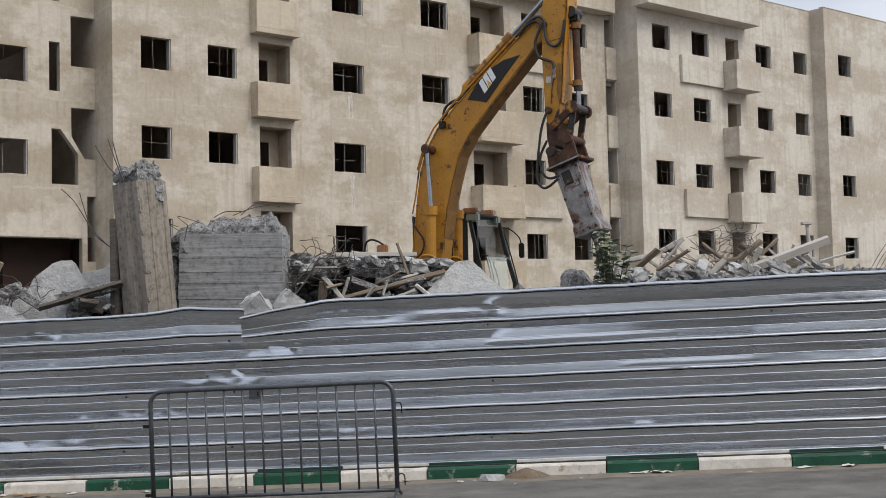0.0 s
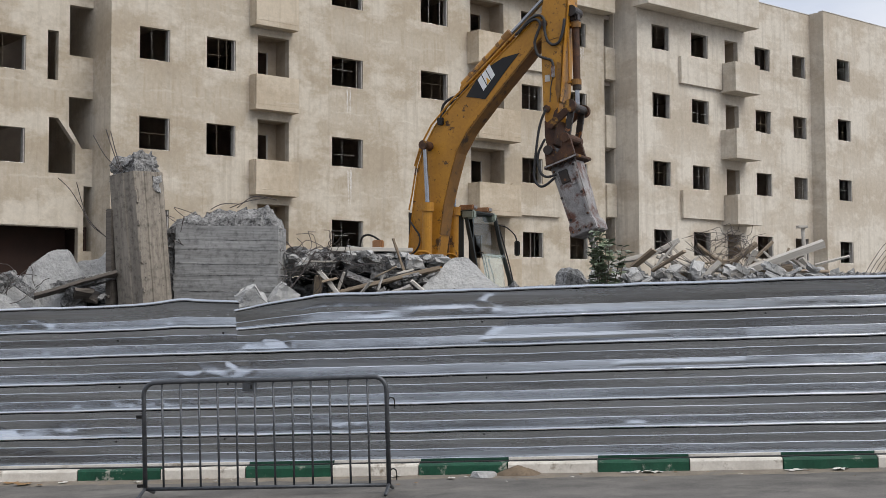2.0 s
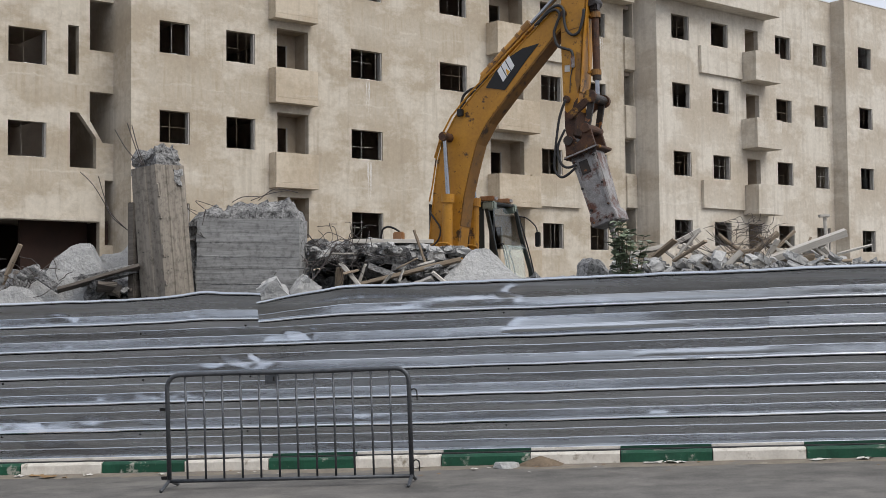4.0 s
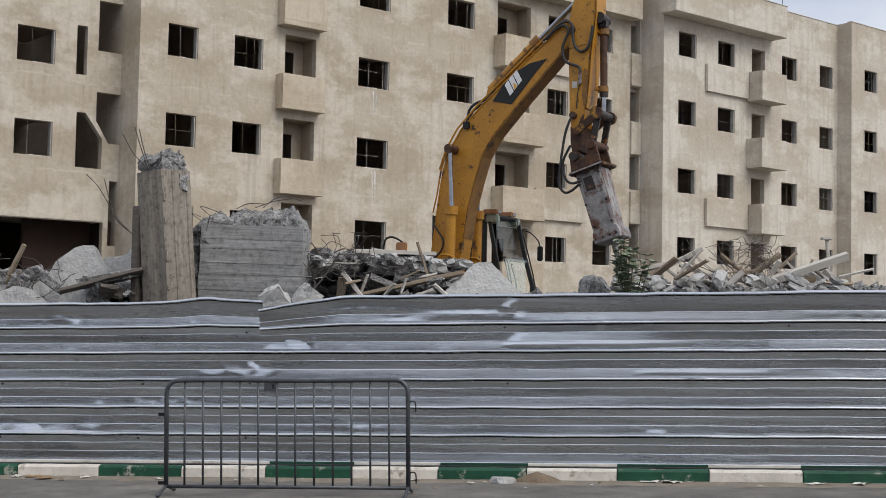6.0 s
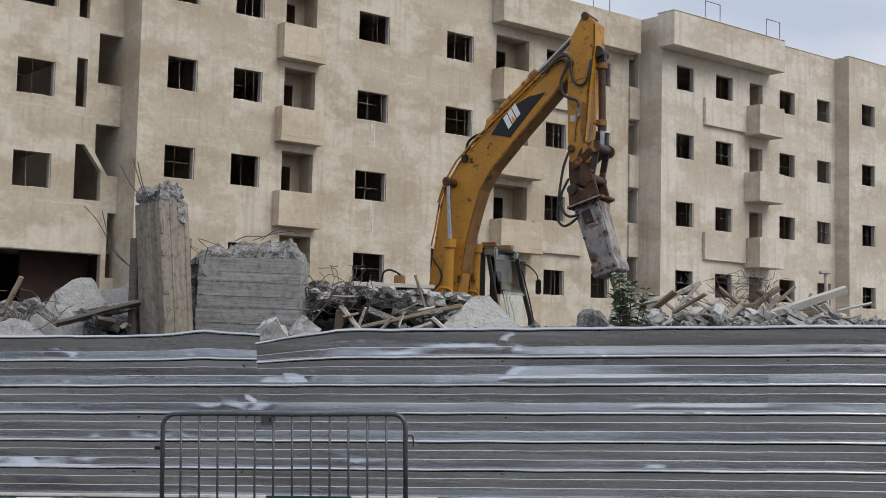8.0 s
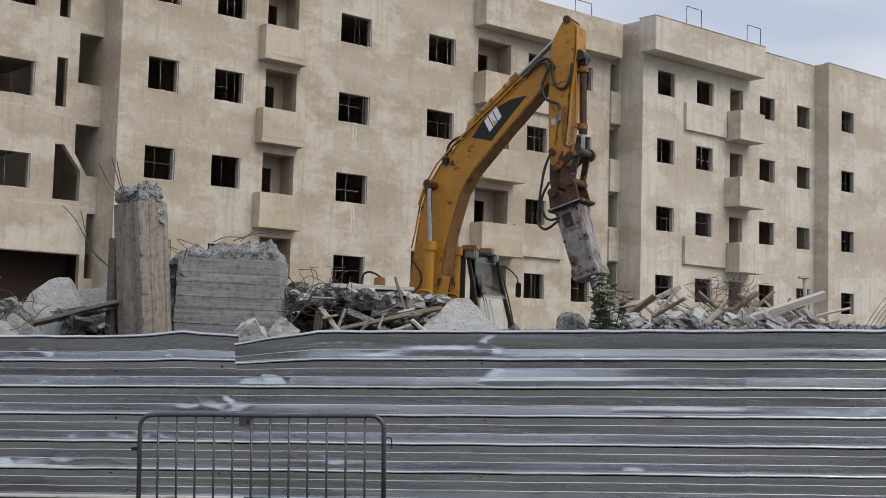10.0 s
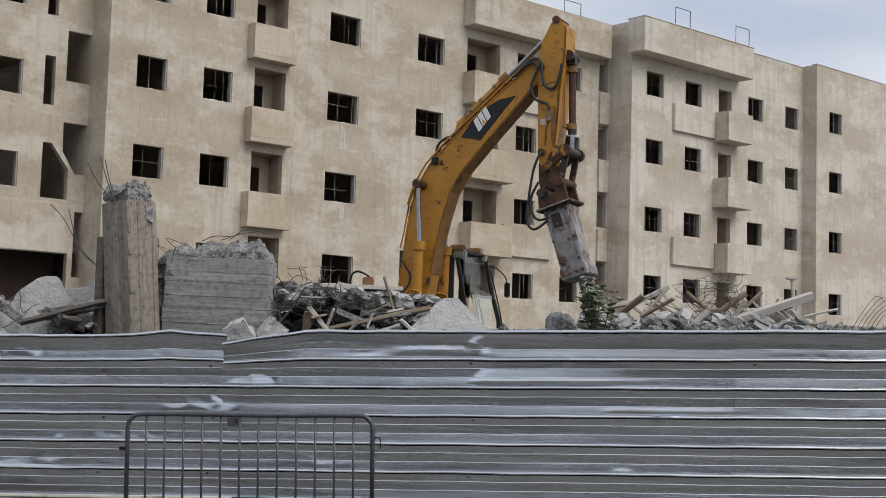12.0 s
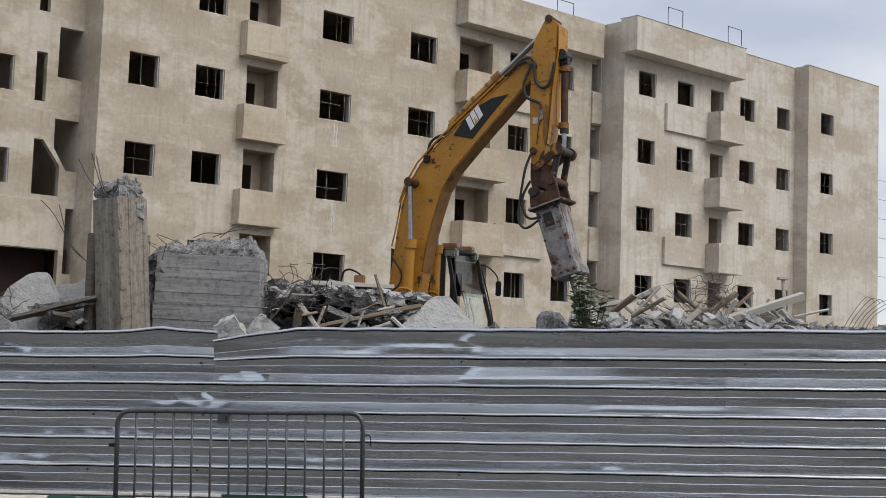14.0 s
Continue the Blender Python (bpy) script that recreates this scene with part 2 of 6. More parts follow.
M_DARKYELLOW = mat("dark_brown_yellow", (0.15, 0.072, 0.016), (0.29, 0.135, 0.024), scale=3, rough=0.65, bump=0.2, grain=20,
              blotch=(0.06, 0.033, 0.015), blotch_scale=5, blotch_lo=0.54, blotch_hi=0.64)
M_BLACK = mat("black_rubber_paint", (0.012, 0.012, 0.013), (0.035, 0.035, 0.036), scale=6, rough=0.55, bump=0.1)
M_DECAL = mat("black_decal", (0.008, 0.008, 0.009), (0.014, 0.014, 0.015), scale=6, rough=0.7, bump=0)
M_WHITE = mat("white_decal", (0.70, 0.70, 0.70), (0.82, 0.82, 0.82), scale=6, rough=0.5, bump=0)
M_ORANGE = mat("yellow_decal", (0.65, 0.34, 0.04), (0.75, 0.40, 0.05), scale=6, rough=0.5, bump=0)
M_CHROME = mat("chrome_rod", (0.22, 0.225, 0.24), (0.36, 0.37, 0.385), scale=8, rough=0.18, metal=1.0, bump=0, rough_var=0.08)
M_HAMMER = mat("scraped_hammer_steel", (0.12, 0.108, 0.104), (0.44, 0.425, 0.415), scale=3.2, rough=0.55, metal=0.2, bump=0.4,
               blotch=(0.125, 0.056, 0.038), blotch_scale=3.6, blotch_lo=0.51, blotch_hi=0.61)
M_CABGREEN = mat("dusty_cab_frame", (0.010, 0.012, 0.011), (0.028, 0.032, 0.029), scale=6, rough=0.6, bump=0.1)
M_CABROOF = mat("dusty_green_roof", (0.20, 0.24, 0.20), (0.32, 0.36, 0.31), scale=6, rough=0.7, bump=0.1)
M_LEAF = mat("leaf_green", (0.10, 0.135, 0.08), (0.34, 0.40, 0.27), scale=8, rough=0.4, bump=0.1, island=0.45)
M_STEM = mat("twig_bark", (0.06, 0.045, 0.03), (0.15, 0.12, 0.085), scale=10, rough=0.85)
M_PAPER = mat("litter_paper", (0.55, 0.52, 0.47), (0.75, 0.73, 0.69), scale=8, rough=0.8, island=0.3)
M_LITTER = mat("brown_litter", (0.16, 0.09, 0.04), (0.42, 0.27, 0.13), scale=8, rough=0.8, island=0.3)
M_LIME = mat("lime_run", (0.68, 0.67, 0.64), (0.82, 0.81, 0.78), scale=12, rough=0.9)
M_RED = mat("orange_lamp_housing", (0.24, 0.11, 0.045), (0.40, 0.20, 0.09), scale=10, rough=0.5)

M_GLASS = bpy.data.materials.new("dusty_cab_glass")
M_GLASS.use_nodes = True
_g = M_GLASS.node_tree
_gt, _gd, _gm = _g.nodes.new("ShaderNodeBsdfTransparent"), _g.nodes.new("ShaderNodeBsdfGlossy"), _g.nodes.new("ShaderNodeMixShader")
_gt.inputs[0].default_value = (0.94, 0.97, 0.96, 1)
_gd.inputs["Roughness"].default_value = 0.08
_gm.inputs[0].default_value = 0.07
_g.links.new(_gt.outputs[0], _gm.inputs[1])
_g.links.new(_gd.outputs[0], _gm.inputs[2])
_g.links.new(_gm.outputs[0], _g.nodes["Material Output"].inputs["Surface"])


M_DUSTGLASS = bpy.data.materials.new("dust_coated_glass")
M_DUSTGLASS.use_nodes = True
_g = M_DUSTGLASS.node_tree
_gt, _gm = _g.nodes.new("ShaderNodeBsdfTransparent"), _g.nodes.new("ShaderNodeMixShader")
_g.nodes["Principled BSDF"].inputs["Base Color"].default_value = (0.62, 0.70, 0.66, 1)
_g.nodes["Principled BSDF"].inputs["Roughness"].default_value = 0.5
_gm.inputs[0].default_value = 0.32
_g.links.new(_gt.outputs[0], _gm.inputs[1])
_g.links.new(_g.nodes["Principled BSDF"].outputs[0], _gm.inputs[2])
_g.links.new(_gm.outputs[0], _g.nodes["Material Output"].inputs["Surface"])


# ---------------------------------------------------------------- mesh helpers
def mesh_of(name, bm, material, smooth=False):
    me = bpy.data.meshes.new(name)
    bmesh.ops.recalc_face_normals(bm, faces=bm.faces)
    bm.to_mesh(me)
    bm.free()
    me.materials.append(material)
    if smooth:
        me.polygons.foreach_set("use_smooth", [True] * len(me.polygons))
    return me


def part(name, bm, material, parent=None, label="", smooth=False):
    ob = new(name, mesh_of(name, bm, material, smooth))
    if parent is not None:
        ob.parent = parent
    if label:
        ob["label"] = label
    return ob


def holder(name, m, label, category, group="", kind=""):
    ob = new(name)
    ob.matrix_world = m
    return tagged(ob, label, category, group, kind)


def add_box(bm, lo, hi, m=None):
    vs = [bm.verts.new((x, y, z)) for x in (lo[0], hi[0]) for y in (lo[1], hi[1]) for z in (lo[2], hi[2])]
    for f in ((0, 1, 3, 2), (4, 6, 7, 5), (0, 4, 5, 1), (2, 3, 7, 6), (0, 2, 6, 4), (1, 5, 7, 3)):
        bm.faces.new([vs[i] for i in f])
    if m is not None:
        for v in vs:
            v.co = m @ v.co
    return vs


def box(lo, hi, bevel=0.0, m=None):
    bm = bmesh.new()
    add_box(bm, lo, hi, m)
    if bevel:
        bmesh.ops.bevel(bm, geom=bm.edges[:], offset=bevel, segments=2, affect="EDGES")
    return bm


def prism(poly, y0, y1, bevel=0.0):
    """A plate whose outline lies in x and z, from y0 to y1."""
    bm = bmesh.new()
    a = [bm.verts.new((x, y0, z)) for x, z in poly]
    c = [bm.verts.new((x, y1, z)) for x, z in poly]
    bm.faces.new(a)
    bm.faces.new(c[::-1])
    for i in range(len(poly)):
        j = (i + 1) % len(poly)
        bm.faces.new((a[i], a[j], c[j], c[i]))
    if bevel:
        bmesh.ops.recalc_face_normals(bm, faces=bm.faces)
        bmesh.ops.bevel(bm, geom=bm.edges[:], offset=bevel, segments=2, affect="EDGES")
    return bm


def add_tube(bm, pts, r, sides=8, r_end=None):
    pts = [Vector(p) for p in pts]
    rings = []
    up = Vector((0.13, 0.31, 0.94))
    for i, p in enumerate(pts):
        d = (pts[min(i + 1, len(pts) - 1)] - pts[max(i - 1, 0)]).normalized()
        s = d.cross(up)
        if s.length < 1e-3:
            s = d.cross(Vector((1, 0, 0)))
        s.normalize()
        u = s.cross(d)
        rad = r if r_end is None else r + (r_end - r) * i / (len(pts) - 1)
        rings.append([bm.verts.new(p + (s * math.cos(a) + u * math.sin(a)) * rad) for a in [2 * math.pi * k / sides for k in range(sides)]])
    for a, c in zip(rings, rings[1:]):
        for k in range(sides):
            bm.faces.new((a[k], a[(k + 1) % sides], c[(k + 1) % sides], c[k]))
    bm.faces.new(rings[0][::-1])
    bm.faces.new(rings[-1])


def tube(pts, r, sides=8, r_end=None):
    bm = bmesh.new()
    add_tube(bm, pts, r, sides, r_end)
    return bm


def arc_pts(pts, n=6):
    """A smooth line through the points."""
    P = [Vector(p) for p in pts]
    out = []
    for i in range(len(P) - 1):
        p0, p1, p2, p3 = P[max(i - 1, 0)], P[i], P[i + 1], P[min(i + 2, len(P) - 1)]
        for k in range(n):
            t = k / n
            out.append(0.5 * ((2 * p1) + (p2 - p0) * t + (2 * p0 - 5 * p1 + 4 * p2 - p3) * t * t + (3 * p1 - p0 - 3 * p2 + p3) * t ** 3))
    out.append(P[-1])
    return out


def wall_mesh(s0, s1, z0, z1, y0, thick, openings):
    """A wall along x with real openings (sa, sb, za, zb) through its thickness."""
    xs = sorted({s0, s1, *[min(max(v, s0), s1) for o in openings for v in o[:2]]})
    zs = sorted({z0, z1, *[min(max(v, z0), z1) for o in openings for v in o[2:]]})
    bm = bmesh.new()
    cache = {}

    def V(i, j, k):
        if (i, j, k) not in cache:
            cache[i, j, k] = bm.verts.new((xs[i], y0 + k * thick, zs[j]))
        return cache[i, j, k]

    def solid(i, j):
        if not (0 <= i < len(xs) - 1 and 0 <= j < len(zs) - 1):
            return False
        x, z = (xs[i] + xs[i + 1]) / 2, (zs[j] + zs[j + 1]) / 2
        return not any(a < x < b and c < z < d for a, b, c, d in openings)

    for i in range(len(xs) - 1):
        for j in range(len(zs) - 1):
            if not solid(i, j):
                continue
            bm.faces.new((V(i, j, 0), V(i + 1, j, 0), V(i + 1, j + 1, 0), V(i, j + 1, 0)))
            bm.faces.new((V(i, j, 1), V(i, j + 1, 1), V(i + 1, j + 1, 1), V(i + 1, j, 1)))
            for di, dj, a, c in ((-1, 0, (i, j), (i, j + 1)), (1, 0, (i + 1, j), (i + 1, j + 1)), (0, -1, (i, j), (i + 1, j)), (0, 1, (i, j + 1), (i + 1, j + 1))):
                if not solid(i + di, j + dj):
                    bm.faces.new((V(*a, 0), V(*c, 0), V(*c, 1), V(*a, 1)))
    return bm


# ---------------------------------------------------------------- street line: kerb and fence run along this
KERB = Vector((1.751, 14.506, 0.0))
KA = -0.1256
KD = Vector((math.cos(KA), math.sin(KA), 0))
KN = Vector((-math.sin(KA), math.cos(KA), 0))
SLOPE = 0.0260


def street(s, o, z):
    """s along the kerb, o behind its face, z above the sloping street."""
    return KERB + KD * s + KN * o + Vector((0, 0, z + SLOPE * max(-30, min(30, s))))


# ---------------------------------------------------------------- ground
def ground_z(x, y):
    s = (Vector((x, y, 0)) - KERB).dot(KD)
    o = (Vector((x, y, 0)) - KERB).dot(KN)
    z = 0.002 + SLOPE * max(-30, min(30, s))
    if o < 0:
        z += 0.004 * min(-o, 3.0)
    if o > 0.2:
        z += 0.10 * min(1, (o - 0.3) / 0.5) if o > 0.3 else 0
    return z


def build_ground():
    bm = bmesh.new()
    def ticks(fine_lo, fine_hi, n, far):
        core = [fine_lo + (fine_hi - fine_lo) * i / n for i in range(n + 1)]
        return [-far, -far / 4, -far / 12] + core + [far / 12, far / 4, far]
    ss, os_ = ticks(-40, 40, 60, 2400), ticks(-20, 40, 120, 2400)
    grid = []
    for s in ss:
        row = []
        for o in os_:
            p = KERB + KD * s + KN * o
            row.append(bm.verts.new((p.x, p.y, ground_z(p.x, p.y))))
        grid.append(row)
    for i in range(len(ss) - 1):
        for j in range(len(os_) - 1):
            bm.faces.new((grid[i][j], grid[i + 1][j], grid[i + 1][j + 1], grid[i][j + 1]))
    g = part("ground", bm, M_ROAD, None, smooth=True)
    tagged(g, "dusty grey asphalt street and bare site ground", "ground", kind="structure")


build_ground()

# ---------------------------------------------------------------- kerb
def build_kerb():
    kerb = holder("kerb", Matrix.Identity(4), "kerbstones painted alternately white and green along the road", "kerb", kind="structure")
    rnd = random.Random(5)
    for i in range(-16, 17):
        bm = bmesh.new()
        n = 5
        rings = []
        for k in range(n + 1):
            s = i + 0.006 + 0.988 * k / n
            w = rnd.uniform(-0.006, 0.006)
            prof = [(0.0 + w, -0.06), (0.0 + w, 0.118), (0.014 + w, 0.142 + w), (0.105, 0.144 + w * 0.5), (0.11, -0.06)]
            rings.append([bm.verts.new(street(s, o, z)) for o, z in prof])
        for a, c in zip(rings, rings[1:]):
            for k in range(len(a)):
                bm.faces.new((a[k], a[(k + 1) % len(a)], c[(k + 1) % len(a)], c[k]))
        bm.faces.new(rings[0])
        bm.faces.new(rings[-1][::-1])
        green = i % 2 == 0
        part("kerbstone", bm, M_KGREEN if green else M_KWHITE, kerb, "green painted kerbstone" if green else "white painted kerbstone")
    foot = holder("fence_footing", Matrix.Identity(4), "low painted concrete strip under the metal fence", "footing", kind="structure")
    for i in range(-16, 17):
        green = i % 2 == 0
        bm = bmesh.new()
        a = [street(i + 0.002, o, z) for o, z in ((0.178, -0.03), (0.178, 0.184), (0.33, 0.184), (0.33, -0.03))]
        c = [street(i + 0.998, o, z) for o, z in ((0.178, -0.03), (0.178, 0.184), (0.33, 0.184), (0.33, -0.03))]
        va, vc = [bm.verts.new(p) for p in a], [bm.verts.new(p) for p in c]
        for k in range(4):
            bm.faces.new((va[k], va[(k + 1) % 4], vc[(k + 1) % 4], vc[k]))
        bm.faces.new(va)
        bm.faces.new(vc[::-1])
        part("footing_block", bm, M_GREENSTRIP if green and i in (-4, -2, 0, 2, 4) else M_KWHITE, foot)


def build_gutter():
    # black strip laid in the slot behind the kerb, standing for its shade
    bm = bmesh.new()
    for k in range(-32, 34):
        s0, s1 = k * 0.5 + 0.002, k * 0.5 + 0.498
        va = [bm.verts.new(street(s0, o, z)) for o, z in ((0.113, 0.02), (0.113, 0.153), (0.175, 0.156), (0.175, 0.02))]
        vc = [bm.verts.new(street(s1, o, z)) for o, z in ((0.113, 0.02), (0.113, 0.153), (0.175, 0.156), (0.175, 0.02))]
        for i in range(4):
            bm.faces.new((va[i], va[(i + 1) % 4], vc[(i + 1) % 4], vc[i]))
    ob = part("gap_shade_strip", bm, M_BLACK)
    tagged(ob, "black strip standing for the shade in the gap behind the kerbstones", "joint", kind="structure")
    # dust washed up along the kerb
    bm = bmesh.new()
    rows = []
    for i in range(241):
        s = -12 + 24 * i / 240
        w = 0.30 + 0.16 * noise.noise((s * 0.9, 0, 5)) + 0.10 * noise.noise((s * 3.5, 0, 8)) + 0.05 * noise.noise((s * 11, 0, 8))
        row = []
        for f in (0.0, 0.35, 0.7, 1.0):
            p = street(s, 0.004 - w * f, 0)
            row.append(bm.verts.new((p.x, p.y, ground_z(p.x, p.y) + 0.014 * (1 - f) ** 1.5 + 0.004 * (1 - f) * noise.noise((s * 9, f * 3, 1)) + (0.0035 if f < 1 else -0.002))))
        rows.append(row)
    for a, c in zip(rows, rows[1:]):
        for j in range(3):
            bm.faces.new((a[j], c[j], c[j + 1], a[j + 1]))
    ob = part("gutter_dust", bm, M_GUTTER, smooth=True)
    tagged(ob, "brownish dust washed up along the kerb", "dust", kind="stuff")


# ---------------------------------------------------------------- sheet-metal fence
PITCH = 0.3185
RIB_TOP = 1.772      # height of the highest rib over the street line


def sheet_profile():
    """(height over street, outward offset) up one sheet wall: bold ribs with two fine stiffeners between."""
    out = []
    for k in range(6, -1, -1):
        z = RIB_TOP - k * PITCH
        if k == 6:
            out += [(z + 0.03, 0.0)]
        else:
            out += [(z - 0.030, 0.0), (z - 0.029, -0.050), (z - 0.012, 0.028), (z - 0.004, 0.031), (z + 0.009, 0.024), (z + 0.030, 0.0)]
        for f in (0.34, 0.66):
            c = z + PITCH * f
            if k or f < 0.5:
                out += [(c - 0.003, 0.0), (c - 0.001, 0.0040), (c + 0.0025, 0.0024), (c + 0.0060, 0.0)]
    pans = []
    for z, o in out:
        t = ((z - RIB_TOP) / PITCH) % 1.0
        pans.append((z, o - 0.0135 * 4 * t * (1 - t)))
    out = pans
    out += [(RIB_TOP + 0.285, 0.000), (RIB_TOP + 0.286, -0.040), (RIB_TOP + 0.300, 0.030), (RIB_TOP + 0.308, 0.034), (RIB_TOP + 0.330, 0.006)]
    return out


# dents: along, height, reach along, reach up, depth (outward positive)
DENTS = [(-1.28, 1.94, 0.09, 0.05, 0.045), (-1.85, 1.88, 0.60, 0.035, 0.022), (-3.2, 1.93, 0.9, 0.03, 0.014), (-5.3, 0.9, 0.5, 0.12, -0.02),
         (2.9, 1.10, 0.7, 0.10, 0.010), (2.5, 1.85, 0.5, 0.07, 0.014), (-3.1, 0.55, 0.45, 0.07, 0.02), (-1.2, 0.68, 0.5, 0.06, 0.014), (-2.35, 1.78, 0.3, 0.03, 0.014), (0.9, 0.75, 0.5, 0.05, 0.004),
         (-5.0, 1.74, 0.05, 0.04, 0.03), (-6.45, 1.42, 0.05, 0.04, 0.03), (-2.0, 1.42, 0.06, 0.04, 0.025), (-6.1, 0.80, 0.06, 0.04, 0.025), (0.45, 0.52, 0.10, 0.02, 0.012), (0.9, 1.12, 0.16, 0.025, 0.03),
         (3.9, 1.42, 0.07, 0.04, 0.03), (-0.2, 1.74, 0.05, 0.04, 0.03), (4.4, 0.78, 0.10, 0.04, 0.025)]

# crumpled spots with sharp creases: along, height, reach along, reach up, depth
CRUMPLES = [(-3.84, 1.50, 0.38, 0.16, 0.055), (-4.42, 1.24, 0.45, 0.16, 0.035), (-4.10, 1.28, 0.18, 0.22, 0.040), (-6.60, 1.86, 0.30, 0.11, 0.035), (-6.35, 0.48, 1.0, 0.20, 0.026),
            (-7.1, 0.52, 0.5, 0.16, 0.024), (-3.1, 0.58, 0.45, 0.14, 0.018), (-1.25, 1.93, 0.18, 0.10, 0.03), (-5.6, 1.12, 0.40, 0.10, 0.014), (0.9, 1.10, 0.3, 0.05, 0.02), (3.2, 0.75, 0.5, 0.10, 0.012)]


# buckled pans that lean back: from, to, lower and upper height, push of the lower edge
LEANS = [(-1.38, 0.85, 1.49, 1.735, 0.028), (0.05, 1.9, 1.17, 1.25, 0.008), (-2.6, -0.9, 1.80, 1.90, 0.012), (-7.6, -5.9, 0.52, 0.62, 0.014)]


def facet(s, z, seed):
    """Height of a crumpled sheet made of flat triangles with sharp creases."""
    u, v = s / 0.21 + 0.7 * z / 0.15, z / 0.15 - 0.45 * s / 0.21
    i, j = math.floor(u), math.floor(v)
    fu, fv = u - i, v - j

    def h(a, c):
        return noise.noise((a * 3.71 + seed, c * 5.13, 2.7))

    if fu + fv < 1:
        return h(i, j) + (h(i + 1, j) - h(i, j)) * fu + (h(i, j + 1) - h(i, j)) * fv
    e = h(i + 1, j + 1)
    return e + (h(i, j + 1) - e) * (1 - fu) + (h(i + 1, j) - e) * (1 - fv)


def fence_point(s, z, off, first, last):
    """A point of the battered sheet at s along it."""
    top = max(0.0, (z - 1.6) / 0.47)
    o = 0.245 - off
    sw, zw = s + 0.16 * noise.noise((s * 1.1, z * 9, 3)) + 0.03 * noise.noise((s * 9, z * 16, 3)), z + 0.014 * noise.noise((s * 1.3, z * 6, 8)) + 0.004 * noise.noise((s * 12, z * 9, 8))
    for ds, dz, rs, rz, depth in DENTS:
        q = ((sw - ds) / rs) ** 2 + ((zw - dz) / rz) ** 2
        if q < 9:
            o -= 0.62 * depth * math.exp(-q) * (1 + 0.5 * noise.noise((s * 9, z * 14, ds)))
    for ds, dz, rs, rz, depth in CRUMPLES:
        q = ((sw - ds) / rs) ** 2 + ((zw - dz) / rz) ** 2
        if q < 1:
            o -= depth * min(1.0, 1.6 * (1 - q)) * facet(s, z, ds)
    for s0, s1, z0, z1, push in LEANS:
        if z0 < z < z1:
            u = (z - z0) / (z1 - z0)
            e0 = s0 + 0.35 * u + 0.05 * noise.noise((z * 20, s0, 1))
            win = min(1.0, max(0.0, (s - e0) / 0.12)) * min(1.0, max(0.0, (s1 - s) / (0.28 * (s1 - s0))))
            o -= push * win * (1 - u) * min(1.0, u / 0.04)
    n = noise.noise((s * 0.5, z * 2.6, first)) * 0.006 + noise.noise((s * 1.3, z * 6.0, 4.0 + first)) * 0.0016 + noise.noise((s * 6.0, z * 11.0, 2.0 + first)) * 0.0006
    o += n
    zz = z + 0.006 * noise.noise((s * 1.7, 0.0, 9.0 + first)) + top * 0.012 * noise.noise((s * 2.5, 7.0, first))
    # the torn upper corner of the middle sheet and the lifted end of its neighbour
    if first > -5:
        c = max(0.0, 1 - (s + 4.16) / 0.95)
        zz -= 0.14 * c * top
        o -= 0.10 * c * top
    else:
        lift = min(1.0, max(0.0, (s + 5.45) / 0.65))
        lift = lift * lift * (3 - 2 * lift)
        zz -= top * (0.05 * (1 - lift) + 0.05 * max(0.0, (s + 4.78) / 0.6))
    return street(s, o, zz)


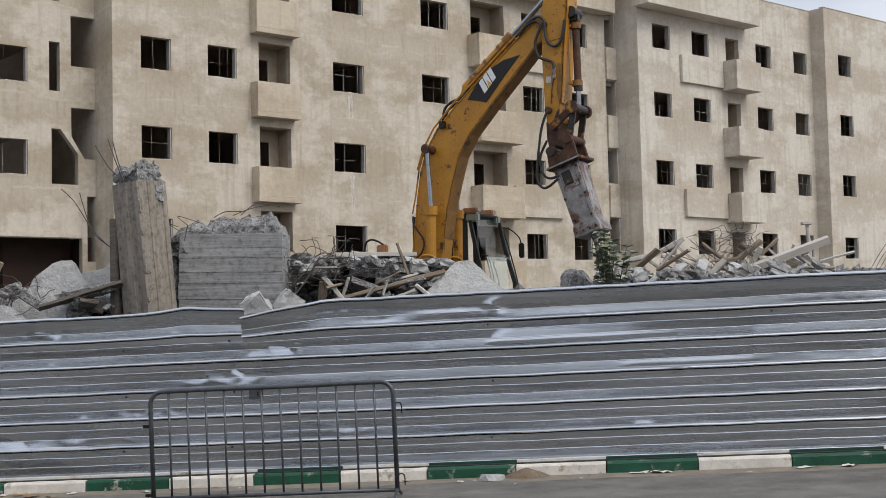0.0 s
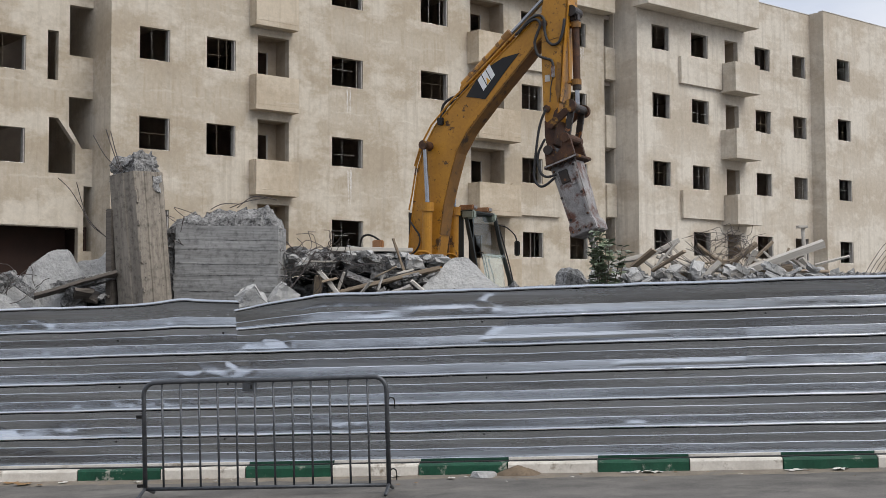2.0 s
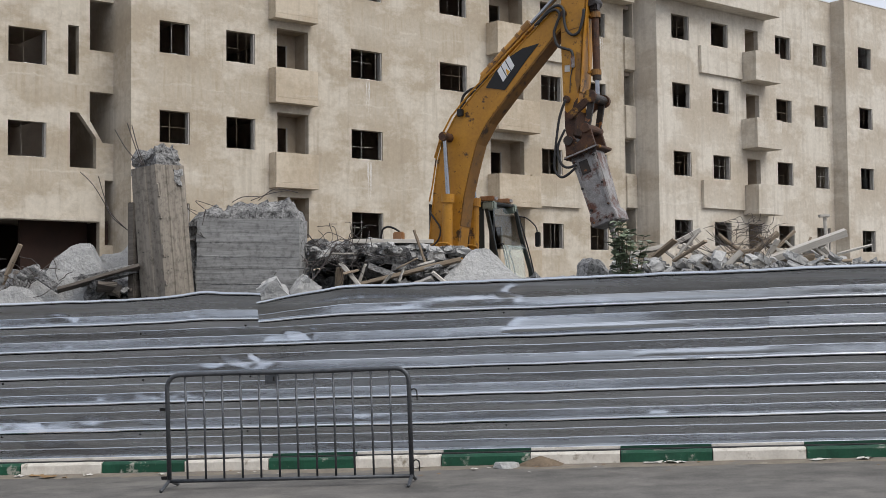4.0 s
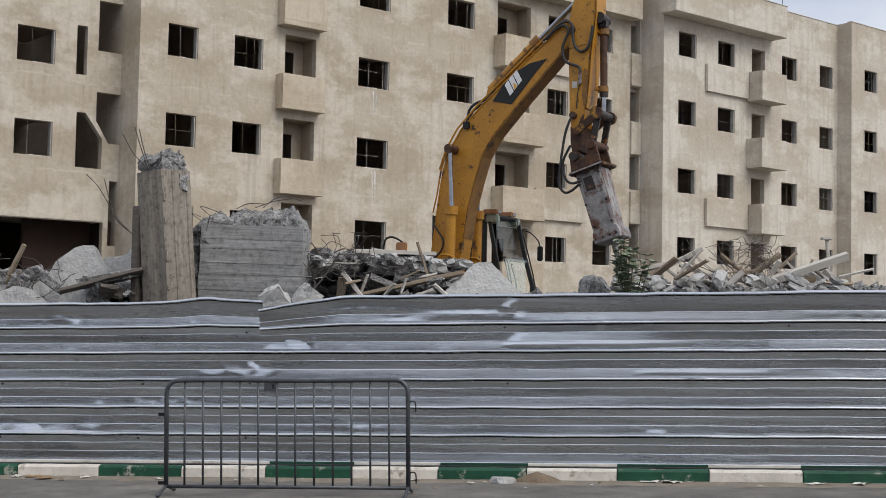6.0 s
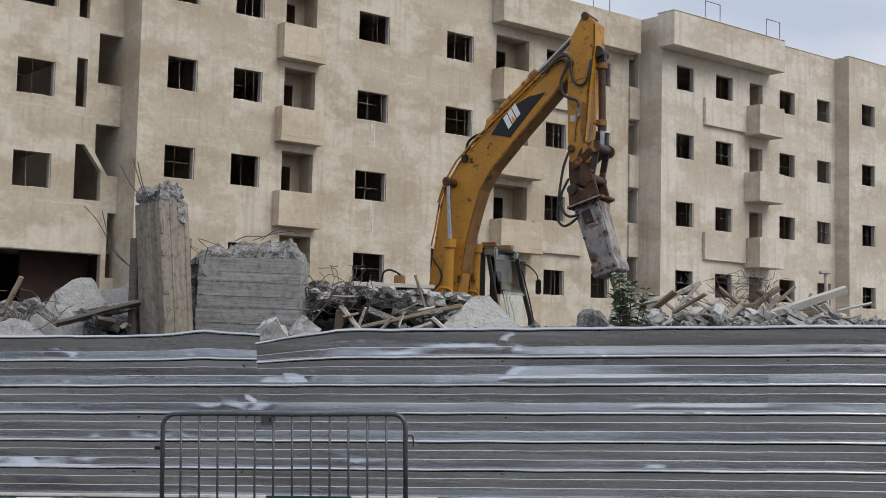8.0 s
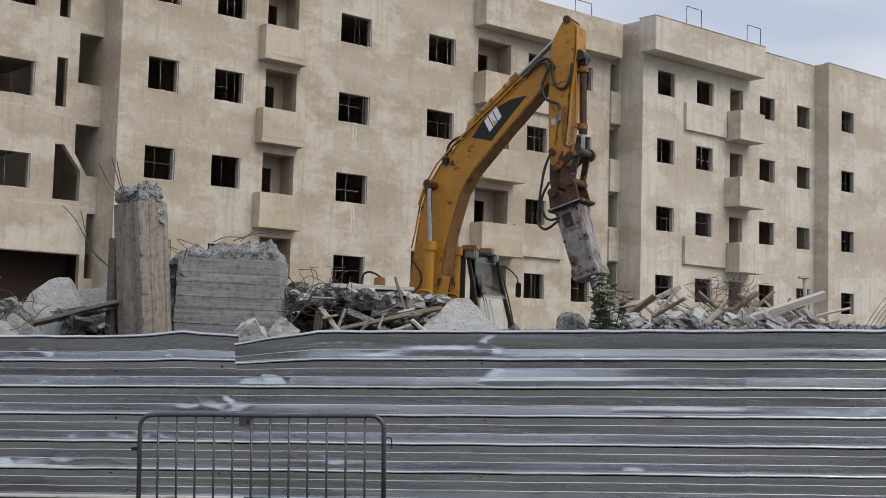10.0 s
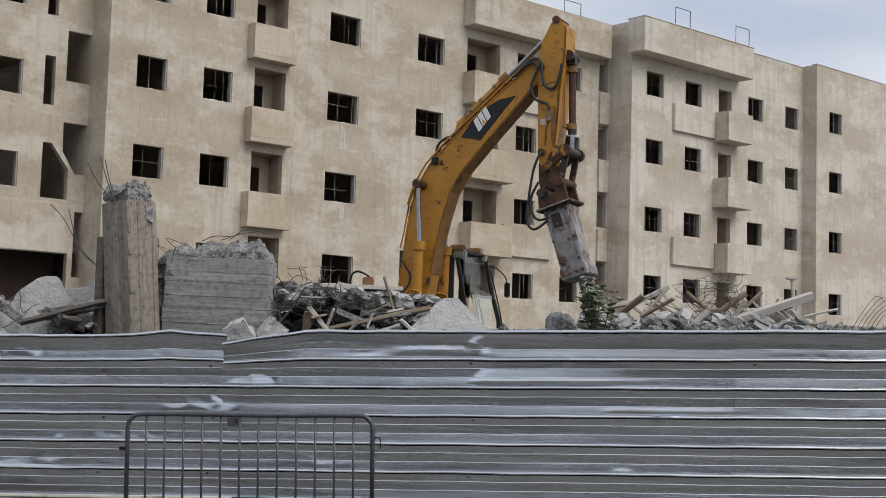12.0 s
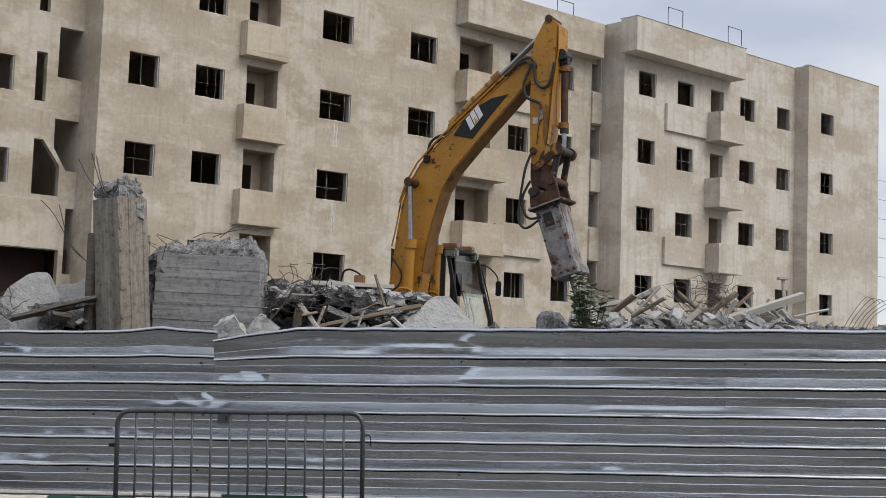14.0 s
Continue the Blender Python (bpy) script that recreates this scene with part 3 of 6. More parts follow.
def build_fence():
    fence = holder("metal_fence", Matrix.Identity(4), "battered galvanised corrugated sheet hoarding behind the kerb", "fence")
    prof = sheet_profile()
    dense = []
    for (z0, o0), (z1, o1) in zip(prof, prof[1:]):
        m = max(1, round((z1 - z0) / 0.022))
        dense += [(z0 + (z1 - z0) * k / m, o0 + (o1 - o0) * k / m, k == 0) for k in range(m)]
    dense.append((*prof[-1], True))
    for k, (a, c) in enumerate(((-15.8, -10.0), (-10.0, -4.15), (-4.165, 1.67), (1.655, 7.5), (7.49, 13.3))):
        near = k in (1, 2, 3)
        n = 380 if near else 40
        rows = []
        bm = bmesh.new()
        push = 0.007 * k
        for i in range(n + 1):
            s = a + (c - a) * i / n
            rows.append([bm.verts.new(fence_point(s, z, off + push, a, c)) for z, off, _ in dense])
        for r0, r1 in zip(rows, rows[1:]):
            for j in range(len(dense) - 1):
                bm.faces.new((r0[j], r1[j], r1[j + 1], r0[j + 1])).smooth = True
            for j, (_, _, crease) in enumerate(dense):
                if crease and 0 < j < len(dense) - 1:
                    bm.edges.get((r0[j], r1[j])).smooth = False
        ob = part("sheet", bm, M_GALV, fence)
        sol = ob.modifiers.new("gauge", "SOLIDIFY")
        sol.thickness = 0.0015
        sol.use_rim = False
    rnd = random.Random(3)
    # dark screw heads along the ribs
    for s in (-7.35, -5.6, -4.3, -1.28, 1.85, 4.6):
        for k in range(0, 6, 2):
            p = fence_point(s + rnd.uniform(-0.03, 0.03), RIB_TOP - 0.055 - k * PITCH, 0.0, -4.0, 0)
            bm = bmesh.new()
            add_tube(bm, [p + KN * 0.01, p - KN * 0.012], 0.012, 6)
            part("screw", bm, M_HOOK, fence)
    p = street(-4.02, 0.19, 1.045)
    bm = box((-0.07, -0.002, -0.05), (0.07, 0.002, 0.05), 0.001, Matrix.Translation(p) @ Matrix.Rotation(KA, 4, "Z"))
    tag = part("tag", bm, M_STEEL, fence, "small grey metal tag")
    part("tag_mark", box((0.025, -0.006, -0.02), (0.045, -0.003, 0.03), 0, Matrix.Translation(p) @ Matrix.Rotation(KA, 4, "Z")), M_HOOK, tag)
    # timber posts behind the sheets
    for s in (-10, -7.1, -4.15, -1.25, 1.66, 4.6, 7.5):
        bm = box((-0.04, -0.03, 0), (0.04, 0.03, 1.9), 0.004, Matrix.Translation(street(s, 0.33, -0.02)))
        part("post", bm, M_WOOD, fence)


# ---------------------------------------------------------------- crowd barrier
def build_barrier():
    L, R = Vector((-3.04, 13.60, 0)), Vector((-0.51, 13.35, 0))
    ax = (R - L).normalized()
    wid = (R - L).length
    z0 = ground_z(L.x, L.y)
    tilt = math.atan2(ground_z(R.x, R.y) - z0, wid)
    m = Matrix.Translation((L.x, L.y, z0)) @ Matrix.Rotation(math.atan2(ax.y, ax.x), 4, "Z") @ Matrix.Rotation(-tilt, 4, "Y")
    b = holder("crowd_barrier", m, "grey tubular steel crowd barrier standing on the road edge", "barrier")
    H, BOT, RAD = 1.180, 0.085, 0.13
    fr = [(0, 0, BOT), (0, 0, H - RAD)]
    fr += [(RAD - RAD * math.cos(a), 0, H - RAD + RAD * math.sin(a)) for a in [math.pi / 2 * k / 6 for k in range(1, 7)]]
    fr += [(wid * k / 6, 0, H + 0.004 * math.sin(k * 1.3)) for k in range(1, 6)]
    fr += [(wid - RAD + RAD * math.sin(a), 0, H - RAD + RAD * math.cos(a)) for a in [math.pi / 2 * k / 6 for k in range(0, 7)]]
    fr += [(wid, 0, BOT)]
    part("frame", tube(fr, 0.024, 10), M_STEEL, b, smooth=True)
    part("bottom_rail", tube([(0.0, 0, BOT), (wid, 0, BOT)], 0.020, 10), M_STEEL, b, smooth=True)
    bar = None
    n = 12
    for k in range(n):
        x = wid * (k + 1) / (n + 1)
        if bar is None:
            bar = part("bar", tube([(0, 0, BOT), (0, 0, 0.6), (0, 0, H)], 0.0115, 8), M_STEEL, b, smooth=True)
        else:
            o = bar.copy()
            scene.collection.objects.link(o)
            bar_next = o
            bar_next.parent = b
        (bar if k == 0 else o).location = (x, 0, 0)
    for x in (0.0, wid):
        part("foot", tube([(x, -0.28, 0.02), (x, -0.25, 0.024), (x, -0.03, BOT), (x, 0.03, BOT), (x, 0.25, 0.024), (x, 0.28, 0.02)], 0.018, 8), M_STEEL, b, smooth=True)
    for z in (0.92, 0.20):
        hk = arc_pts([(wid + 0.015, 0, z - 0.02), (wid + 0.02, 0, z + 0.03), (wid + 0.05, 0, z + 0.045), (wid + 0.078, 0, z + 0.02), (wid + 0.08, 0, z - 0.07)], 4)
        part("hook", tube(hk, 0.007, 6), M_HOOK, b, "black hooked coupling")
    for z in (0.83, 0.12):
        part("coupling_eye", box((-0.085, -0.012, z - 0.017), (-0.018, 0.012, z + 0.017), 0.004), M_HOOK, b)


# ---------------------------------------------------------------- apartment block
BLD = Matrix.Translation((-3.86, 47.87, 0)) @ Matrix.Rotation(radians(40.44), 4, "Z")
A0, A1, AROOF = -8.88, 15.5, 16.95
E_Y, I_Y, L_Y = -1.35, -2.15, 1.3


def build_block():
    b = holder("apartment_building", BLD, "unfinished beige rendered concrete apartment block with empty window openings", "building")

    def W(s, w, top, h):
        return (s, s + w, top - h, top)

    win_a = []
    for col, w in ((-7.86, 1.12), (-5.33, 1.15), (-0.05, 1.44), (4.23, 1.4)):
        for top in (14.52, 11.52, 8.52, 5.45, 2.45):
            win_a.append(W(col, w, top, 1.08))
    for col, w in ((9.72, 1.2), (12.55, 1.13)):
        for top in (14.72, 11.62, 8.52, 5.40, 2.4):
            win_a.append(W(col, w, top, 1.05))
    door_a = [(-3.27, -1.95, t - 2.4, t) for t in (14.86, 11.86, 8.86, 5.86, 2.86)]
    door_a += [(6.85, 8.70, t - 2.5, t) for t in (14.85, 11.8, 8.72, 5.65, 2.6)]
    log_a = [(14.84, 15.46, z, z + 1.55) for z in (13.9, 10.83, 7.78, 4.7, 1.7)]
    part("wall", wall_mesh(A0, A1, 0, AROOF, 0, 0.24, win_a + door_a + log_a), M_PLASTER, b)

    win_e = []
    for col, w in ((16.50, 1.22), (19.27, 1.24), (24.12, 1.25), (27.24, 1.15)):
        for top in (14.92, 11.84, 8.78, 5.72, 2.66):
            win_e.append(W(col, w, top, 1.09))
    door_e = [(21.78, 22.78, t - 2.2, t) for t in (14.92, 11.84, 8.78, 5.72, 2.66)]
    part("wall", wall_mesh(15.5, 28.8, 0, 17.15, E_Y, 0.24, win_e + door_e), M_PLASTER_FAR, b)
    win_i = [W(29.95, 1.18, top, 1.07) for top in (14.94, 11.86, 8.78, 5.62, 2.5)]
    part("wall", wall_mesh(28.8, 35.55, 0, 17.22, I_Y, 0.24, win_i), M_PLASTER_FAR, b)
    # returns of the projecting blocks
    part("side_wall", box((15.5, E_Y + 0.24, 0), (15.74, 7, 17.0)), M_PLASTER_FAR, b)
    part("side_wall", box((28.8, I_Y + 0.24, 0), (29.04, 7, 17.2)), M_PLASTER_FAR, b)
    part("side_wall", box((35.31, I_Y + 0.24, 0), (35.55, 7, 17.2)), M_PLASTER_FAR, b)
    part("side_wall", box((A0, 0.24, 0), (A0 + 0.24, 7, AROOF)), M_PLASTER, b)
    # left block
    win_l = [(-12.46, -11.20, t - 1.13, t) for t in (13.9, 10.95, 7.95)]
    slit = [(-10.47, -10.10, z, z + 1.62) for z in (12.6, 9.62)]
    void = [(-9.72, A0, z, z + 1.68) for z in (13.5, 10.5, 7.44)] + [(-9.18, A0, 4.05, 6.2)]
    slant = [(-10.40, -9.48, 6.57, 8.38)]
    garage = [(-24.0, -9.36, 0.02, 4.80)]
    part("wall", wall_mesh(-24, A0, 0, AROOF, L_Y, 0.24, win_l + slit + void + slant + garage), M_PLASTER, b)
    part("slanted_parapet", prism([(-10.10, 8.39), (-9.715, 8.39), (-9.715, 8.15), (-9.27, 7.45), (-9.27, 6.5), (-9.484, 6.5), (-9.484, 7.58)], L_Y - 0.004, L_Y + 0.236), M_PLASTER, b)
    part("garage_lintel", box((-24, L_Y - 0.03, 4.82), (-9.40, L_Y - 0.002, 4.98), 0.008), M_PLASTER, b)
    # floors, roof, back: one slab a storey for each block
    for x0, x1, y0, tops in ((-24, -10.0, L_Y + 0.24, (1.6, 5.1, 8.75, 11.75, 14.75, 16.4)), (A0 + 0.24, 15.5, 0.24, (0.5, 3.5, 6.4, 9.45, 12.4, 15.4)),
                             (15.74, 28.8, E_Y + 0.24, (0.6, 3.6, 6.7, 9.7, 12.8, 15.8)), (29.04, 35.31, I_Y + 0.24, (0.6, 3.6, 6.7, 9.7, 12.8, 15.8))):
        for z in tops[1 if x0 == -24 else 0:]:
            part("floor_slab", box((x0, y0, z - 0.2), (x1, 6.9, z)), M_ROOM, b)
        zr = {-24: AROOF, A0 + 0.24: AROOF}.get(x0, 17.1)
        part("roof_slab", box((x0, y0, zr - 0.35), (x1 + (1.1 if x0 == -24 else 0), 6.9, zr - 0.15)), M_REVEAL, b)
        x = x0 + 3.0
        while x < x1 - 1:
            part("partition", box((x - 0.05, y0 + 1.6, 0.1), (x + 0.05, 6.9, zr - 0.4)), M_ROOM, b)
            x += 4.4
    part("back_wall", box((-24, 6.9, 0), (35.55, 7.1, 17.0)), M_ROOM, b)
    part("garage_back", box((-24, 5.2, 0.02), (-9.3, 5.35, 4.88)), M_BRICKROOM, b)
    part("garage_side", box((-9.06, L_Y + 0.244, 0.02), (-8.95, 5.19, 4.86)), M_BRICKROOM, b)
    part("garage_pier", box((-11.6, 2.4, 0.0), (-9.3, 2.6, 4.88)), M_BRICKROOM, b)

    # projecting crowns, balconies and bands
    part("crown", box((6.60, -0.7, 15.26), (14.85, -0.003, 16.80), 0.012), M_PLASTER, b)
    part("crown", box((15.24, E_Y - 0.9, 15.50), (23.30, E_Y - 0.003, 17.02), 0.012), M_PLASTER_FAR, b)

    def balcony(s0, s1, z0, z1, y0, d):
        """A solid-parapet balcony: three plates on a slab."""
        mt = M_BALCONY if y0 == 0 else M_PLASTER_FAR
        bal = new("balcony")
        bal.parent = b
        part("slab", box((s0, y0 - d, z0), (s1, y0 - 0.002, z0 + 0.18), 0.008), mt, bal)
        part("front", box((s0 + 0.02, y0 - d + 0.006, z0 + 0.182), (s1 - 0.02, y0 - d + 0.11, z1), 0.008), mt, bal)
        for x in (s0 + 0.006, s1 - 0.106):
            part("cheek", box((x, y0 - d + 0.113, z0 + 0.182), (x + 0.1, y0 - 0.004, z1 - 0.003)), mt, bal)

    for z in (13.36, 10.38, 7.38, 4.4):
        balcony(-3.62, -1.80, z - 1.24, z, 0, 0.45)
    for z in (13.37, 10.30, 7.24, 4.2):
        balcony(6.66, 9.0, z - 1.30, z, 0, 0.7)
    for z in (13.50, 7.36):
        part("raised_band", box((9.0, -0.16, z - 1.28), (11.85, -0.003, z + 0.0), 0.008), M_PLASTER, b)
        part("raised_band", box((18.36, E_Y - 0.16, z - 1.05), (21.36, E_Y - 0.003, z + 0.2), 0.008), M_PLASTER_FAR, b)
    for z in (13.72, 10.58, 7.5, 4.45):
        balcony(21.38, 23.30, z - 1.38, z, E_Y, 0.9)
    for z in (12.42, 9.36, 6.26, 3.2):
        part("loggia_parapet", box((14.84, -0.10, z), (15.49, -0.003, z + 1.42), 0.006), M_PLASTER, b)

    # window bars, broken sills, inner door leaves
    rnd = random.Random(11)
    for lst, y in ((win_a, 0.0), (win_e, E_Y), (win_i, I_Y), (win_l, L_Y)):
        for a, c, z0, z1 in lst:
            if z1 < 3:
                continue
            w = new("window")
            w.parent = b
            yy = y + 0.10
            x = a + (c - a) * rnd.uniform(0.34, 0.5)
            bars = [([(x, yy, z0 + 0.01), (x + rnd.uniform(-0.02, 0.02), yy, z1 - 0.01)], 0.0035)]
            z = z0 + (z1 - z0) * rnd.uniform(0.4, 0.62)
            if rnd.random() < 0.75:
                bars.append(([(a + 0.01, yy, z), (a + (c - a) * rnd.uniform(0.5, 0.97), yy, z + rnd.uniform(-0.02, 0.02))], 0.0035))
            if rnd.random() < 0.5:
                x = a + (c - a) * rnd.uniform(0.6, 0.85)
                bars.append(([(x, yy, z0 + 0.01), (x, yy, z1 - 0.01)], 0.004))
            ring = [rnd.uniform(0.07, 0.13) for _ in range(4)]
            part("surround", wall_mesh(a - ring[0], c + ring[1], z0 - ring[2], z1 + ring[3], y - 0.005, 0.003, [(a - 0.001, c + 0.001, z0 - 0.001, z1 + 0.001)]), M_PLASTER_FAR if lst is win_e or lst is win_i else M_PLASTER, w, "patched mortar border")
            tone = M_LIME if rnd.random() < 0.6 else M_NICHE
            for pts, r in bars:
                part("bar", tube(pts, r, 5), tone, w)
            part("jamb", box((c - 0.05, y + 0.03, z0 + 0.003), (c - 0.004, y + 0.22, z1 - 0.003)), M_REVEAL, w, "raw concrete jamb")
            bm = bmesh.new()
            n = 10
            lo, hi = a + 0.05 + rnd.uniform(0, 0.5) * (c - a), c - 0.06
            rows = [[bm.verts.new((lo + (hi - lo) * k / n, yy_, z0 + hh)) for yy_, hh in ((y + 0.012, 0.002), (y + 0.02, 0.006 + 0.022 * max(0, noise.noise((k * 0.8, a, z0)))), (y + 0.07, 0.006), (y + 0.075, 0.002))] for k in range(n + 1)]
            for r0, r1 in zip(rows, rows[1:]):
                for k in range(3):
                    bm.faces.new((r0[k], r1[k], r1[k + 1], r0[k + 1]))
            part("sill_mortar", bm, M_LIME, w, "chipped white mortar on the sill")
    for lst, y in ((door_a, 0.0), (door_e, E_Y)):
        for a, c, z0, z1 in lst:
            d = new("balcony_door")
            d.parent = b
            ho, hw = a + 0.34 * (c - a), a + 0.72 * (c - a)      # the doorway in the back of the niche
            yb = y + 0.85
            part("niche_back", wall_mesh(a - 0.1, c + 0.1, z0 + 0.02, z1 + 0.12, yb, 0.12, [(ho, hw, z0 + 0.02, z1 - 0.42)]), M_NICHE, d, "bare brownish back of the niche")
            part("niche_side", box((c + 0.004, y + 0.244, z0 + 0.02), (c + 0.11, yb - 0.004, z1 + 0.1)), M_NICHE, d)
            part("door_frame", box((hw - 0.05, yb - 0.02, z0 + 0.025), (hw + 0.005, yb - 0.003, z1 - 0.40)), M_REVEAL, d)
            part("niche_ceiling", box((a - 0.1, y + 0.244, z1 + 0.003), (c + 0.1, yb - 0.004, z1 + 0.1)), M_NICHE, d)
    # white lime runs below some sills
    for x, ztop, ln in ((0.72, 10.38, 1.55), (0.75, 7.36, 1.75), (13.4, 13.66, 0.75)):
        for k in range(9):
            xx = x + rnd.uniform(-0.11, 0.11)
            l = ln * rnd.uniform(0.3, 1)
            wd = rnd.uniform(0.008, 0.026)
            zt = ztop - rnd.uniform(0, 0.1)
            n = 7
            bm = bmesh.new()
            left = [bm.verts.new((xx + 0.02 * noise.noise((q * 0.9, xx * 7, 1)), -0.004 - 0.0006 * k, zt - l * q / n)) for q in range(n + 1)]
            right = [bm.verts.new((v.co.x + wd * (0.25 + 0.75 * abs(math.cos(q * 1.3 + k))) * (1 - 0.6 * q / n), v.co.y, v.co.z)) for q, v in enumerate(left)]
            for q in range(n):
                bm.faces.new((left[q], right[q], right[q + 1], left[q + 1]))
            part("lime_streak", bm, M_LIME, b, "white lime streak")
    # wire frames on the roof edge
    for x, y, z in ((12.6, 0.1, 16.95), (17.5, E_Y - 0.78, 17.2), (22.0, E_Y - 0.78, 17.2), (9.2, 0.1, 16.95)):
        part("roof_frame", tube([(x, y, z - 0.2), (x, y, z + 0.68), (x + 1.05, y, z + 0.68), (x + 1.05, y, z - 0.2)], 0.022, 6), M_STEEL, b, "thin steel frame")
    for k in range(6):
        part("cable", tube([(35.5, I_Y + 0.3, 12.2 - 1.05 * k), (52.0, I_Y + 0.6, 12.1 - 1.05 * k)], 0.012, 5), M_HAMMER, b, "thin grey cable")
    # coping
    part("coping", box((A0, -0.03, AROOF), (A1, 0.27, AROOF + 0.03), 0.005), M_LIME, b)
    part("coping", box((23.3, E_Y - 0.03, 17.15), (28.8, E_Y + 0.27, 17.18), 0.005), M_LIME, b)
    part("coping", box((28.78, I_Y - 0.03, 17.22), (35.57, I_Y + 0.27, 17.25), 0.005), M_LIME, b)
    part("coping", box((15.22, E_Y - 0.93, 17.02), (23.32, E_Y + 0.1, 17.05), 0.005), M_LIME, b)


# ---------------------------------------------------------------- demolition rubble
def chunk_bm(rnd, size, rough=0.12, cuts=2):
    """A broken lump: a box knocked out of true, its corners cut off and its faces crumbled."""
    bm = bmesh.new()
    add_box(bm, (-size[0] / 2, -size[1] / 2, -size[2] / 2), (size[0] / 2, size[1] / 2, size[2] / 2))
    for v in bm.verts:
        v.co += Vector([rnd.uniform(-0.16, 0.16) * s for s in size])
    for k in range(cuts):
        n = Vector((rnd.uniform(-1, 1), rnd.uniform(-1, 1), rnd.uniform(-0.6, 1))).normalized()
        ext = max(v.co.dot(n) for v in bm.verts)
        g = bm.verts[:] + bm.edges[:] + bm.faces[:]
        r = bmesh.ops.bisect_plane(bm, geom=g, plane_co=n * ext * rnd.uniform(0.62, 0.82), plane_no=n, clear_outer=True)
        es = [e for e in r["geom_cut"] if isinstance(e, bmesh.types.BMEdge)]
        if len(es) > 2:
            bmesh.ops.holes_fill(bm, edges=es)
    bmesh.ops.triangulate(bm, faces=bm.faces)
    bmesh.ops.subdivide_edges(bm, edges=bm.edges[:], cuts=2, use_grid_fill=True)
    sz = min(size)
    for v in bm.verts:
        n = noise.noise_vector(v.co * (2.2 / sz) + Vector((rnd.random(), 0, 0)))
        v.co += n * rough * sz
    return bm


def heap_height(x, y):
    """Height of the rubble bank over the ground."""
    front = min(1, max(0, (y - 15.9) / 1.2)) * min(1, max(0, (20.8 - y) / 1.5))
    left = min(1, max(0, (0.6 - x) / 1.5))
    hf = (1.62 + 0.42 * left - 0.45 * max(0, 1 - abs(x + 1.45) / 0.75) * min(1, max(0, (18.4 - y) / 0.4))) * front if x < 1 else 1.62 * front
    if x < -4.6:
        hf += 0.30 * front * min(1, max(0, (y - 17.3) / 0.6)) * min(1, (-4.6 - x) / 0.8)
    far = min(1, max(0, (y - 25.5) / 3.0)) * min(1, max(0, (37 - y) / 4)) * min(1, max(0, (x - 2.2 - (y - 30) * 0.1) / 2.5))
    h = max(hf, 2.35 * far, 0.35 * min(1, max(0, (y - 15.9) / 1.0)) * min(1, max(0, (37.4 - y) / 2)))
    h += 0.8 * max(0, 1 - abs(x + 1.3) / 1.35) * max(0, 1 - abs(y - 19.1) / 0.8)
    k = h / (h + 0.4)
    h += k * (0.22 * noise.noise((x * 0.9, y * 0.9, 0)) + 0.16 * noise.noise((x * 2.6, y * 2.6, 3)) + 0.07 * noise.noise((x * 7, y * 7, 5)))
    return max(-0.05, h)


def build_heap():
    """The long bank of rubble behind the fence, with loose chips strewn over it."""
    bm = bmesh.new()
    nx, ny = 240, 110
    grid = []
    for i in range(nx + 1):
        x = -13 + 30 * i / nx
        grid.append([bm.verts.new((x, y, ground_z(x, y) + heap_height(x, y))) for y in [15.6 + 22 * j / ny for j in range(ny + 1)]])
    for i in range(nx):
        for j in range(ny):
            bm.faces.new((grid[i][j], grid[i + 1][j], grid[i + 1][j + 1], grid[i][j + 1]))
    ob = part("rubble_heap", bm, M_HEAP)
    tagged(ob, "long bank of crushed rubble behind the fence, coloured near-black for the shade in its gaps", "rubble", kind="stuff")
    rnd = random.Random(55)
    verts, faces = [], []
    for k in range(2600):
        u = rnd.random()
        if u < 0.45:
            x, y = rnd.uniform(-8.2, -3.9), rnd.uniform(16.8, 18.9)
        elif u < 0.7:
            x, y = rnd.uniform(-2.4, 2.6), rnd.uniform(16.8, 18.9)
        else:
            x, y = rnd.uniform(3.2, 11.5), rnd.uniform(28.0, 31.5)
        r = rnd.uniform(0.015, 0.075) * (1.5 if y > 25 else 1)
        z = ground_z(x, y) + heap_height(x, y) + r * 0.3
        turn = Euler((rnd.uniform(-0.6, 0.6), rnd.uniform(-0.6, 0.6), rnd.uniform(0, 6.3))).to_matrix()
        sz = (rnd.uniform(0.8, 2.2) * r, rnd.uniform(0.6, 1.2) * r, rnd.uniform(0.3, 0.9) * r)
        n = len(verts)
        for a in (-1, 1):
            for c in (-1, 1):
                for e in (-1, 1):
                    p = turn @ Vector((a * sz[0] * rnd.uniform(0.6, 1.1), c * sz[1] * rnd.uniform(0.6, 1.1), e * sz[2] * rnd.uniform(0.6, 1.1)))
                    verts.append((x + p.x, y + p.y, z + p.z))
        faces += [tuple(n + i for i in f) for f in ((0, 1, 3, 2), (4, 6, 7, 5), (0, 4, 5, 1), (2, 3, 7, 6), (0, 2, 6, 4), (1, 5, 7, 3))]
    me = bpy.data.meshes.new("rubble_chips")
    me.from_pydata(verts, [], faces)
    me.materials.append(M_BROKEN)
    tagged(new("rubble_chips", me), "loose grey chips of broken concrete strewn over the heap", "rubble", kind="stuff")


def lump(name, at, size, seed, material, label, rot=(0, 0, 0), rough=0.12, cuts=2, group="", cat="rubble"):
    rnd = random.Random(seed)
    ob = part(name, chunk_bm(rnd, size, rough, cuts), material)
    ob.matrix_world = pose(*at, *rot)
    tagged(ob, label, cat, group)
    return ob


